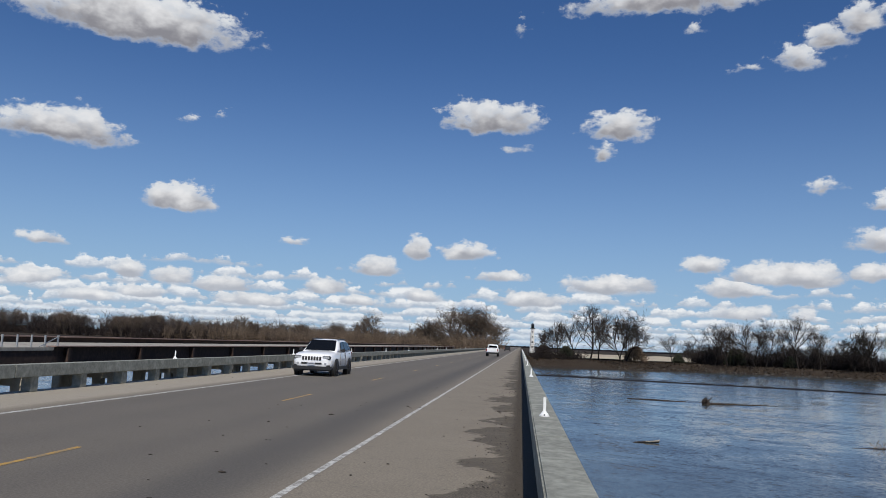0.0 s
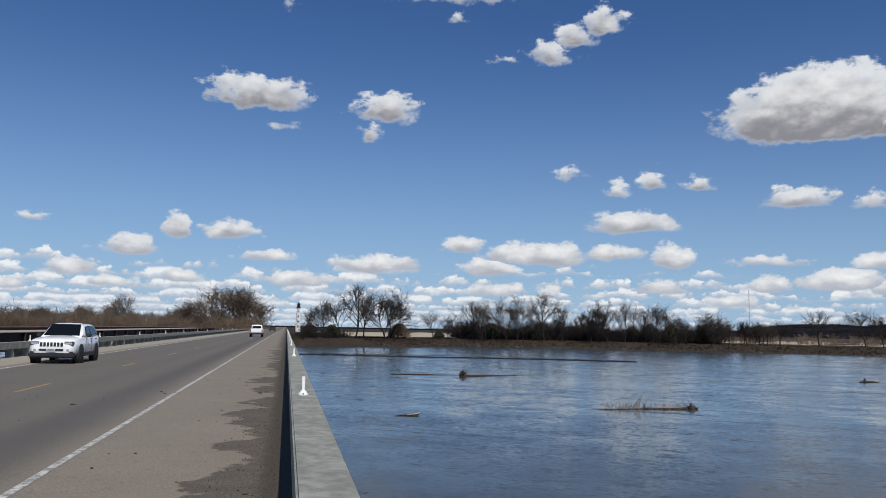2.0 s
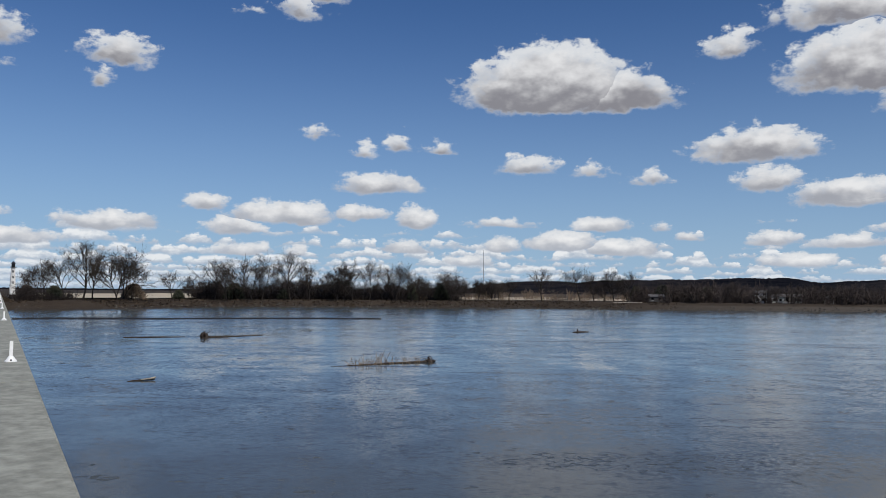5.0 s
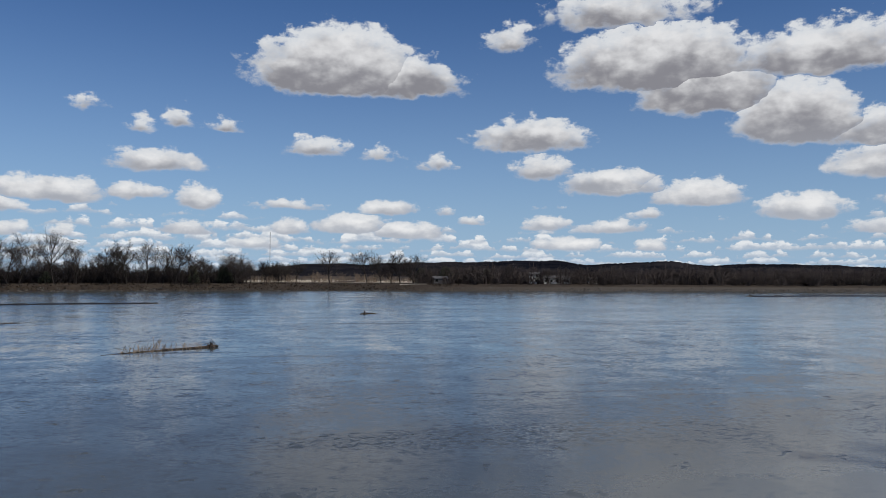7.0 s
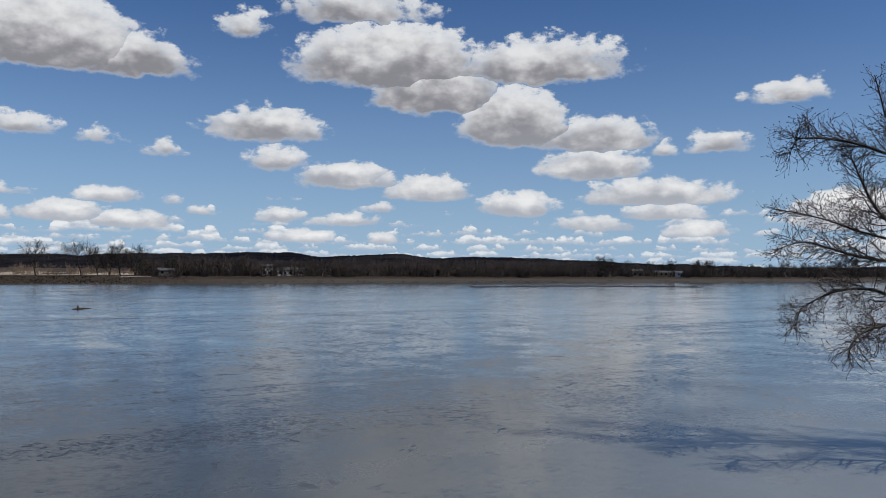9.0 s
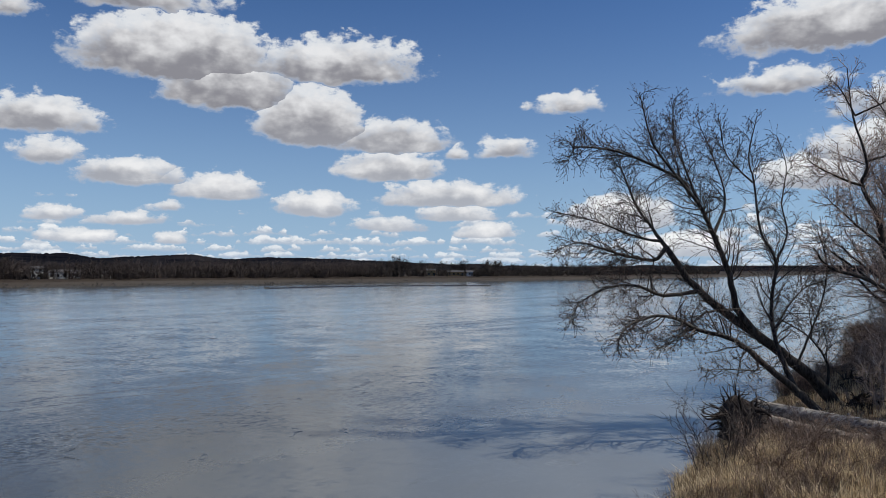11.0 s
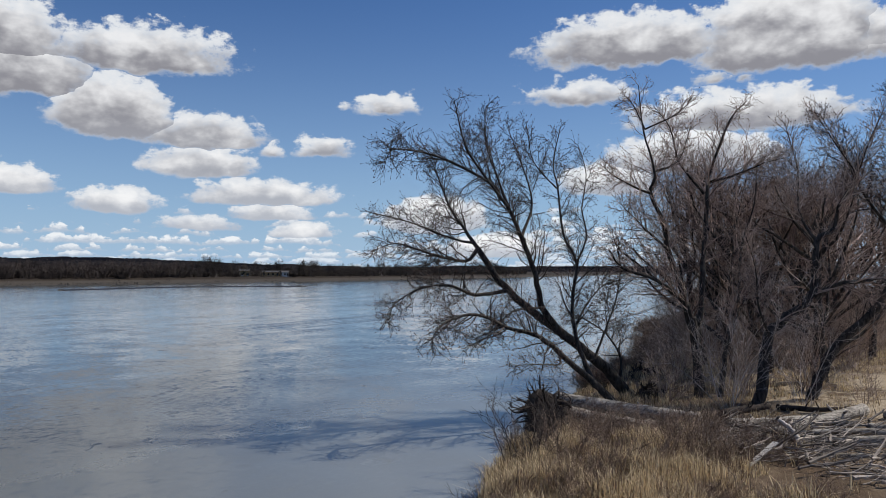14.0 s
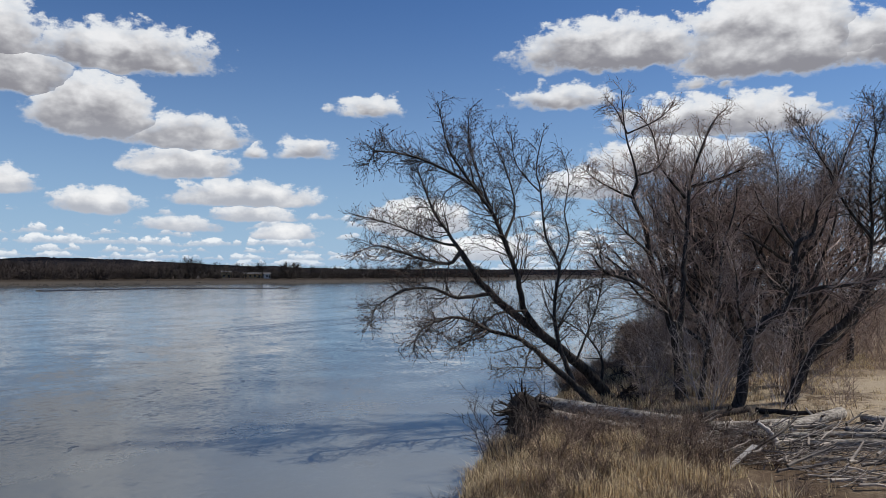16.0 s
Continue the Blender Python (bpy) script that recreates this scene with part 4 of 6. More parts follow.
for _ in range(1500):
    az = rng.uniform(0.6, 97)
    off = abs(rng.gauss(0, 3.0)) + 0.3
    x, y = polar(az, shore_distance(az) + off)
    z = bank_height(off)
    s = rng.uniform(0.15, 0.5)
    k = len(v)
    for i in range(5):
        a = 2 * math.pi * i / 5 + rng.random()
        v.append((x + s * math.cos(a), y + s * math.sin(a), z - 0.15))
    for i in range(5):
        a = 2 * math.pi * i / 5 + rng.random()
        v.append((x + 0.6 * s * math.cos(a), y + 0.6 * s * math.sin(a), z + s * rng.uniform(0.4, 0.8)))
    f += [(k + i, k + (i + 1) % 5, k + 5 + (i + 1) % 5, k + 5 + i) for i in range(5)] + [tuple(k + 5 + i for i in range(5))]
tagged(link_mesh("bank_stones", v, f, M_STONE), "grey stones along the foot of the far bank", "stones", kind="stuff")

# ---- the near bank: leaning trees, brush, driftwood, grass ----
ACROSS, AHEAD, UP = Vector((-0.055, -0.998, 0)), Vector((0.998, -0.055, 0)), Vector((0, 0, 1))


def smooth_line(pts, n):
    """More points on a smooth line through the given ones."""
    P = [2 * pts[0] - pts[1], *pts, 2 * pts[-1] - pts[-2]]
    out = []
    for i in range(1, len(P) - 2):
        a, b, c, d = P[i - 1:i + 3]
        for k in range(n):
            t = k / n
            out.append(0.5 * ((2 * b) + (c - a) * t + (2 * a - 5 * b + 4 * c - d) * t * t + (3 * b - a - 3 * c + d) * t ** 3))
    out.append(pts[-1].copy())
    return out


class NearTree:
    """A bare riverside tree: main limbs are traced from the camera's view, everything finer grows from them by chance.
    """

    def __init__(self, base, seed, twig=0.0065, density=1.0, droop=0.0):
        self.base, self.rng, self.twig, self.density, self.droop = Vector(base), random.Random(seed), twig, density, droop
        self.trunks, self.limbs, self.twigs, self.buds = [], [], [], []

    def limb(self, path, r0, r1, depth=(0.0, 0.0), shoots=14, reach=2.0, start=0.2, main=False):
        """path: (metres across, metres up) from the base, in turn; depth: metres farther off at its start and end."""
        rng = self.rng
        n = len(path)
        pts = []
        for i, (a, u) in enumerate(path):
            back = self.deep * (depth[0] + (depth[1] - depth[0]) * i / (n - 1)) + (rng.gauss(0, 0.15) if 0 < i < n - 1 else 0)
            far = 1 + back / 35.0       # limbs set farther back are enlarged to keep their place in the camera's view
            pts.append(ACROSS * (a * far) + UP * (6.1 + (u - 6.1) * far) + AHEAD * back)
        line = smooth_line(pts, 4)
        radii = [r0 + (r1 - r0) * (i / (len(line) - 1)) ** 0.8 for i in range(len(line))]
        line = [p + Vector((rng.gauss(0, 1), rng.gauss(0, 1), rng.gauss(0, 1))) * radii[i] * 0.18 for i, p in enumerate(line)]
        (self.trunks if main else self.limbs).append((line, radii, 9 if main else 6))
        for p, d, r, s in sprout(rng, line, radii, int(shoots * self.density), 46, start, 1.0):
            self.shoot(p, d, min(r * 0.6, 0.05), reach * (1.1 - 0.8 * s) * rng.uniform(0.55, 1.2))

    def shoot(self, p, d, r, ln):
        rng, tw = self.rng, self.twig
        lift = 0.05 - self.droop
        ln *= 1.15
        a = bend(rng, p, d, ln, 6, 0.15, lift)
        ra = taper(max(r * 0.8, tw * 2.0), tw, 6)
        self.twigs.append((a, ra, 4))
        for p2, d2, r2, s2 in sprout(rng, a, ra, int(3 + 2.6 * ln), 46, 0.12, 1.0):
            l2 = min(1.6, ln * rng.uniform(0.3, 0.62) * (1.15 - 0.5 * s2))
            b = bend(rng, p2, d2, l2, 3, 0.16, lift)
            self.twigs.append((b, taper(tw * 1.15, tw * 0.6, 3), 3))
            for p3, d3, r3, s3 in sprout(rng, b, taper(tw, tw * 0.6, 3), 2 + int(3.0 * l2), 44, 0.2, 1.0):
                c = bend(rng, p3, d3, rng.uniform(0.16, 0.5), 2, 0.16, lift)
                self.twigs.append((c, taper(tw * 0.8, tw * 0.5, 2), 3))
                if rng.random() < self.bud_share:
                    e = (c[-1] - c[-2]).normalized()
                    self.buds.append(([c[-1] - e * 0.01, c[-1] + e * 0.025, c[-1] + e * 0.06], [0.008, 0.021, 0.004], 4))

    bud_share = 0.75
    deep = 1.7

    def done(self, name, label, bark=None, twigs=None):
        t = thing(name, *self.base, label, "tree", "trees on the near bank")
        for run in self.trunks:
            link_mesh("trunk", *tubes([run]), bark or M_BARK, t, smooth=True)
        for run in self.limbs:
            link_mesh("limb", *tubes([run]), bark or M_BARK, t, smooth=True)
        link_mesh("crown", *tubes(self.twigs), twigs or M_TWIG, t)
        if self.buds:
            link_mesh("bud_mass", *tubes(self.buds), M_BUD, t, "small dark swelling buds")["kind"] = "stuff"
        return t


M_BUD = blade_material("swelling_buds", (0.05, 0.028, 0.022), (0.13, 0.07, 0.05))


def px(k, x0, y0, *pairs):
    """Pixel positions in the camera's view to metres from a tree's foot."""
    return [((x - x0) * k, (y0 - y) * k) for x, y in pairs]


# the tree that leans out over the water, two trunks from one root
K = 0.0253
A = NearTree((34.6, -9.0, -4.42), 3, 0.0084, 2.1)
A.droop = 0.03
A.deep = 2.4
q = lambda *p: px(K, 1067, 728, *p)
A.limb(q((1069, 734), (1048, 708), (1025, 684)), 0.20, 0.16, (0, 0.2), 2, 1.0, main=True)
A.limb(q((1025, 684), (966, 639), (919, 604), (859, 589), (794, 566), (742, 574), (708, 591), (690, 613)), 0.15, 0.02, (0.2, -2.2), 26, 2.0)
A.limb(q((1025, 684), (1008, 640), (997, 591), (1001, 531), (1007, 475), (988, 426), (979, 344), (975, 301), (990, 236)), 0.13, 0.02, (0.2, 1.4), 24, 2.1, main=True)
A.limb(q((1007, 475), (1030, 430), (1026, 380), (1040, 320), (1030, 270)), 0.06, 0.015, (0.8, 2.0), 12, 1.5)
A.limb(q((979, 344), (950, 320), (925, 290), (915, 240)), 0.05, 0.012, (1.2, 0.4), 10, 1.4)
A.limb(q((1116, 712), (1087, 686), (1040, 640), (988, 604), (927, 557), (876, 518), (824, 450)), 0.33, 0.13, (1.5, 0.2), 12, 1.8, 0.35, main=True)
A.limb(q((824, 450), (805, 420), (781, 374), (764, 322), (752, 290)), 0.11, 0.018, (0.2, 0.9), 20, 1.8)
A.limb(q((824, 450), (795, 472), (729, 460), (665, 441), (612, 455)), 0.11, 0.015, (0.2, -1.0), 22, 1.7)
A.limb(q((815, 440), (772, 430), (708, 404), (643, 387)), 0.07, 0.013, (0.2, 0.4), 18, 1.6)
A.limb(q((876, 524), (815, 531), (764, 516), (708, 518), (647, 548), (630, 583)), 0.10, 0.013, (0.3, -1.6), 24, 1.6)
A.limb(q((988, 604), (966, 583), (945, 553), (928, 497), (902, 432), (884, 393), (863, 365), (807, 292), (790, 262), (768, 185)), 0.20, 0.018, (0.9, -0.5), 30, 1.9, 0.3, main=True)
A.limb(q((863, 365), (841, 335), (742, 288), (665, 275), (640, 300)), 0.10, 0.013, (0.1, -0.8), 24, 1.7)
A.limb(q((884, 393), (868, 330), (850, 260), (856, 200)), 0.08, 0.013, (0.2, 1.2), 18, 1.6)
A.limb(q((902, 432), (930, 370), (918, 300), (900, 230)), 0.08, 0.013, (0.3, 1.8), 16, 1.6)
A.limb(q((966, 639), (953, 652), (900, 652), (841, 656)), 0.05, 0.012, (0.2, -1.5), 10, 1.1)
A.limb(q((945, 553), (880, 560), (830, 600), (780, 620)), 0.06, 0.012, (0.5, -1.2), 16, 1.3)
A.limb(q((1040, 640), (1062, 590), (1084, 540), (1098, 480), (1088, 420)), 0.07, 0.014, (0.9, 2.0), 16, 1.7)
A.limb(q((1087, 686), (1092, 640), (1072, 600), (1032, 572), (1000, 562)), 0.08, 0.014, (1.3, 1.8), 16, 1.6)
A.limb(q((997, 591), (1030, 545), (1062, 515), (1090, 508)), 0.06, 0.013, (0.6, 1.8), 14, 1.5)
A.done("leaning_tree", "bare budding tree leaning over the water on two trunks")

B = NearTree((36.5, -13.2, -4.36), 5, 0.0085, 1.9)
K = 0.0272
q = lambda *p: px(K, 1208, 735, *p)
B.bud_share = 0.1
B.limb(q((1208, 741), (1202, 640), (1185, 560), (1165, 480), (1154, 430), (1139, 383), (1145, 344), (1133, 271), (1126, 195)), 0.22, 0.02, (0, 1.0), 20, 2.3, 0.3, main=True)
B.limb(q((1208, 708), (1197, 604), (1167, 561), (1124, 531), (1068, 510), (1040, 480)), 0.2, 0.03, (0.1, -0.8), 20, 1.9, main=True)
B.limb(q((1139, 383), (1100, 370), (1060, 350), (1035, 335)), 0.07, 0.013, (0.5, -0.6), 14, 1.5)
B.limb(q((1145, 344), (1180, 335), (1203, 315), (1225, 260)), 0.07, 0.013, (0.6, 1.5), 14, 1.5)
B.limb(q((1133, 271), (1180, 250), (1218, 222)), 0.05, 0.012, (0.8, 1.0), 10, 1.2)
B.limb(q((1133, 271), (1112, 230), (1092, 212)), 0.04, 0.012, (0.8, 0.5), 8, 1.0)
B.limb(q((1165, 480), (1120, 450), (1085, 420), (1060, 400)), 0.08, 0.013, (0.3, -0.8), 16, 1.7)
B.limb(q((1227, 741), (1222, 660), (1232, 560), (1240, 480), (1253, 383), (1258, 357), (1283, 292), (1309, 249), (1335, 225)), 0.2, 0.02, (0.6, 2.6), 26, 2.2, 0.3, main=True)
B.limb(q((1258, 365), (1309, 348), (1350, 330), (1385, 320)), 0.09, 0.014, (2.0, 1.2), 18, 1.8)
B.limb(q((1253, 383), (1215, 330), (1200, 270), (1180, 235)), 0.08, 0.014, (2.0, 2.6), 16, 1.7)
B.limb(q((1245, 741), (1262, 660), (1290, 580), (1300, 480), (1330, 400), (1340, 330)), 0.15, 0.02, (0.2, 1.8), 24, 2.1, 0.25, main=True)
B.done("river_tree", "bare grey multi-stemmed tree standing behind the drift logs", None, M_THICKET)

D = NearTree((34.2, -14.95, -4.36), 8, 0.0082, 1.9)
K = 0.0255
q = lambda *p: px(K, 1305, 737, *p)
D.bud_share = 0.2
D.limb(q((1303, 743), (1314, 708), (1331, 617), (1352, 591), (1400, 553), (1413, 518), (1417, 453), (1447, 432)), 0.30, 0.11, (0, 0.4), 14, 1.9, 0.35, main=True)
D.limb(q((1447, 432), (1456, 391), (1482, 335), (1500, 280), (1530, 215)), 0.10, 0.015, (0.4, 0.0), 24, 2.0)
D.limb(q((1417, 453), (1395, 400), (1400, 330), (1385, 250)), 0.08, 0.014, (0.4, 1.2), 22, 2.0)
D.limb(q((1405, 548), (1440, 528), (1480, 520), (1535, 510), (1575, 492), (1620, 440)), 0.14, 0.03, (0.3, -0.6), 22, 2.0)
D.limb(q((1331, 617), (1300, 560), (1290, 500), (1260, 440)), 0.07, 0.013, (0.2, -1.0), 18, 1.7)
D.limb(q((1482, 335), (1450, 280), (1420, 225)), 0.05, 0.012, (0.2, 0.6), 14, 1.5)
D.done("river_tree", "bare dark forked tree by the heap of driftwood", None, M_BRUSH)

E = NearTree((35.2, -17.75, -4.34), 13, 0.0082, 1.9)
q = lambda *p: px(K, 1395, 730, *p)
E.bud_share = 0.4
E.limb(q((1391, 736), (1415, 690), (1456, 626), (1520, 566), (1546, 527), (1600, 470), (1650, 380)), 0.27, 0.12, (0, 0.8), 12, 1.9, 0.4, main=True)
E.limb(q((1412, 736), (1440, 690), (1480, 640), (1540, 585), (1600, 520)), 0.22, 0.1, (0.8, 2.0), 8, 1.7, 0.4, main=True)
E.limb(q((1546, 527), (1560, 430), (1550, 330), (1560, 240), (1555, 175)), 0.12, 0.015, (0.5, 0.2), 30, 2.0)
E.limb(q((1560, 430), (1510, 360), (1480, 290), (1440, 215)), 0.09, 0.014, (0.4, 0.8), 24, 1.9)
E.limb(q((1600, 470), (1590, 360), (1600, 260), (1580, 190)), 0.09, 0.014, (0.8, 0.2), 24, 1.9)
E.done("river_tree", "bare budding tree with a leaning double trunk on the sand")

for i, (x, y, tall, seed) in enumerate(((43.0, -17.5, 10.5, 31), (46.0, -21.0, 12.0, 32), (50.0, -25.5, 12.5, 33), (41.0, -21.5, 11.0, 34), (52.0, -30.5, 13.0, 35), (56.0, -24.0, 12.0, 36), (62.0, -33.0, 13.0, 37), (48.5, -24.0, 11.5, 38), (47.5, -17.5, 12.0, 39), (52.0, -20.5, 13.0, 40), (55.0, -29.5, 13.5, 46))):
    t = tree_thing("river_tree", bare_tree(seed, tall, 1.25, 0.16, 11, 0.013, 1.0, 1 + i % 2), "bare grey tree in the thicket on the river bank", "tree", "trees on the near bank", M_BARK, M_THICKET)
    t.matrix_basis = pose(x, y, -4.3, 0, 0, 40 * i)


def brush(name, x, y, tall, seed, mat, label, stems=14, fine=0.006, lean=0.35, place_z=-4.4):
    """A leafless bush: thin stems fanning out of the ground, with side shoots."""
    rng = random.Random(seed)
    runs = []
    for _ in range(stems):
        d = Vector((rng.gauss(0, lean), rng.gauss(0, lean), 1))
        ln = tall * rng.uniform(0.5, 1.05)
        s = bend(rng, Vector((rng.gauss(0, 0.22), rng.gauss(0, 0.22), -0.05)), d, ln, 6, 0.13, -0.01)
        runs.append((s, taper(fine * 2.0, fine * 0.8, 6), 4))
        for p, d2, r, q_ in sprout(rng, s, taper(fine * 2, fine, 6), 9, 42, 0.2, 1.0):
            b = bend(rng, p, d2, ln * rng.uniform(0.18, 0.42), 4, 0.2, 0.03)
            runs.append((b, taper(fine, fine * 0.6, 4), 3))
            for p3, d3, r3, q3 in sprout(rng, b, taper(fine, fine * 0.6, 4), 4, 40, 0.2, 1.0):
                runs.append((bend(rng, p3, d3, rng.uniform(0.12, 0.4), 2, 0.2, 0.03), taper(fine * 0.7, fine * 0.45, 2), 3))
    b = thing(name, x, y, place_z, label, "bush", "bushes on the near bank")
    link_mesh("twig_mass", *tubes(runs), mat, b)["kind"] = "stuff"
    return b


protos = [brush("bare_bush", 37.0, -15.5, 4.2, 61, M_BRUSH, "tangled leafless bush with pale grey-brown stems", 20, 0.008),
          brush("bare_bush", 36.0, -11.6, 3.4, 62, M_BRUSH, "tangled leafless bush with pale grey-brown stems", 18, 0.008),
          brush("bare_bush", 38.0, -19.0, 5.2, 63, M_BRUSH, "tangled leafless bush with pale grey-brown stems", 22, 0.009)]
rng = random.Random(77)
for i in range(34):
    x = rng.uniform(43.0, 64)
    y = -11.5 - (x - 36) * 0.36 - rng.uniform(0, 13.0)
    if y < -15 and x < 46:
        continue
    c = copy_thing(protos[i % 3], pose(x, y, -4.35, 0, 0, rng.uniform(0, 360)))
    c.scale = (1.25, 1.25, rng.uniform(0.9, 1.5))
brush("bare_bush", 24.6, -3.7, 2.6, 71, M_TWIG, "dark leafless bush at the water's edge", 11, 0.0075, 0.36, -4.75)
brush("bare_bush", 27.4, -4.5, 2.8, 72, M_TWIG, "dark leafless bush at the water's edge", 12, 0.0075, 0.36, -4.7)
brush("bare_bush", 21.0, -1.55, 1.0, 73, M_TWIG, "small dark leafless bush at the water's edge", 9, 0.005, 0.45, -4.95)
for i, (x, y, tall) in enumerate(((23.8, -7.4, 1.7), (25.0, -8.9, 1.6), (22.6, -6.0, 1.5), (25.6, -5.6, 1.8), (26.9, -6.6, 1.7), (24.4, -4.6, 1.5), (28.2, -7.6, 1.4), (26.2, -8.0, 1.5), (27.2, -10.2, 1.3))):
    brush("bare_bush", x, y, tall, 74 + 3 * i, M_WEED, "brown leafless bush in the dry grass", 13, 0.006, 0.38, -4.45)
brush("bare_bush", 33.5, -19.4, 2.2, 79, M_BRUSH, "thin brown bush on the sand", 8, 0.007, 0.25, -4.25)


def behind(rng):
    """Somewhere in the wood behind the first trees, back from the water."""
    x = rng.uniform(44.5, 70.0)
    y = -15.0 - (x - 44.5) * 0.42 - rng.random() ** 1.1 * 17.0
    return x, y, -4.35


thicket("bank_thicket", 95, behind, 8.0, M_THICKET, 58, "dense brown leafless thicket on the river bank", 0.013, 10)
# pale whippy shrub in front of the forked trees
pale = brush("bare_bush", 33.4, -13.4, 6.0, 64, M_PALE, "tall whippy shrub with pale grey stems", 10, 0.0085, 0.6, -4.35)
for x, y, sz, turn in ((34.0, -16.9, 0.9, 120), (35.8, -14.6, 1.0, 300)):
    c = copy_thing(pale, pose(x, y, -4.33, 0, 0, turn))
    c.scale = (sz, sz, sz)


def drift_log(points, r0, r1, label, mat=None, name="drift_log", knots=3, seed=1):
    """A weathered trunk: uneven round stem with broken stubs and splintered ends."""
    rng = random.Random(seed)
    pts = smooth_line([Vector(p) for p in points], 6)
    pts = [p + Vector((rng.gauss(0, 0.015), rng.gauss(0, 0.015), rng.gauss(0, 0.01))) for p in pts]
    n = len(pts) - 1
    radii = [(r0 + (r1 - r0) * i / n) * rng.uniform(0.94, 1.06) for i in range(n + 1)]
    o = pts[len(pts) // 2].copy()
    log = thing(name, *o, label, "log", "driftwood on the bank")
    ends = [pts[0] - (pts[1] - pts[0]).normalized() * 0.03, *pts, pts[-1] + (pts[-1] - pts[-2]).normalized() * 0.03]
    link_mesh("trunk", *tubes([([p - o for p in ends], [radii[0] * 0.55, *radii, radii[-1] * 0.5], 14)]), mat or M_DRIFT, log, smooth=True)
    for _ in range(knots):
        k = rng.randrange(2, n - 1)
        d = Vector((rng.gauss(0, 1), rng.gauss(0, 1), abs(rng.gauss(0, 1)))).normalized()
        link_mesh("stub", *tubes([(bend(rng, pts[k] - o, d, radii[k] + rng.uniform(0.1, 0.45), 3, 0.15, 0), taper(radii[k] * 0.3, radii[k] * 0.12, 3), 7)]), mat or M_DRIFT, log, smooth=True)
    return log


drift_log([(34.0, -6.15, -3.98), (32.8, -7.6, -4.0), (31.6, -9.2, -4.08), (30.4, -11.0, -4.14)], 0.38, 0.30, "large cracked grey drift log lying along the bank", seed=2)
drift_log([(31.9, -6.2, -4.12), (30.4, -7.6, -4.2), (29.5, -9.0, -4.24), (28.9, -11.2, -4.2)], 0.30, 0.26, "pale bleached drift log beside the bigger one", seed=3)
drift_log([(28.9, -11.3, -4.12), (29.1, -13.0, -4.12), (29.6, -14.9, -4.1)], 0.34, 0.28, "pale grey drift log with smooth worn wood", seed=4)
drift_log([(27.9, -12.7, -4.1), (29.2, -15.0, -4.0), (30.8, -17.7, -3.85)], 0.17, 0.25, "brown drift log lying across the heap", seed=5)
drift_log([(30.7, -11.9, -3.95), (31.3, -13.2, -3.9), (31.9, -14.4, -3.88)], 0.17, 0.12, "thin dark drift log behind the pale one", M_WETWOOD, seed=6)
drift_log([(26.4, -14.1, -4.12), (25.7, -15.0, -4.15), (25.1, -16.2, -4.15)], 0.13, 0.15, "straight grey drift log on the heap", seed=7)
drift_log([(27.9, -16.2, -4.0), (27.4, -16.9, -3.95), (27.0, -17.8, -3.9)], 0.18, 0.2, "bleached white piece of trunk on the heap", seed=8)
drift_log([(26.6, -12.6, -4.05), (25.9, -14.6, -3.98), (25.6, -17.2, -3.95)], 0.12, 0.17, "long grey drift log on top of the heap", seed=51)
drift_log([(27.2, -13.4, -3.98), (26.9, -15.6, -3.9), (26.3, -18.4, -3.88)], 0.10, 0.14, "long grey drift log on top of the heap", seed=52)
drift_log([(24.6, -13.0, -4.15), (23.9, -14.8, -4.12), (23.6, -16.8, -4.1)], 0.08, 0.11, "thin weathered drift log on the heap", seed=53)
drift_log([(29.6, -9.6, -4.3), (27.8, -11.0, -4.3), (26.6, -12.0, -4.25)], 0.10, 0.07, "thin curved drift branch", seed=9)
drift_log([(33.0, -15.2, -4.1), (32.2, -16.6, -4.1), (32.6, -18.6, -4.05)], 0.13, 0.07, "fallen branch lying on the sand", M_WETWOOD, seed=10)
drift_log([(31.0, -18.6, -4.1), (30.0, -20.0, -4.1), (29.0, -22.5, -4.0)], 0.16, 0.22, "grey drift log at the edge of the sand", seed=12)
drift_log([(42.0, -12.5, -4.6), (44.5, -13.8, -4.5), (47.5, -14.3, -4.6)], 0.2, 0.12, "dark fallen trunk lying in the shallows", M_WETWOOD, seed=14)
drift_log([(45.0, -11.8, -4.95), (47.0, -13.6, -4.7), (48.0, -15.6, -4.3)], 0.22, 0.14, "dark fallen trunk lying in the shallows", M_WETWOOD, seed=15)
# the upright broken claw of wood and the sawn board
drift_log([(25.9, -12.75, -4.35), (26.0, -12.65, -3.95), (26.1, -12.45, -3.6), (26.2, -12.15, -3.35)], 0.14, 0.06, "curved bleached snag standing up from the heap", M_BOARD, name="snag", knots=0, seed=16)
board = thing("board", 24.0, -10.6, -3.95, "pale sawn board lying on the driftwood", "board", turn=-63)
bm = a_box(-0.68, 0.68, -0.10, 0.10, -0.02, 0.02, bevel=0.006)
bmesh.ops.rotate(bm, verts=bm.verts, matrix=Matrix.Rotation(radians(-25), 3, "Y"))
part("plank", bm, M_BOARD, board)


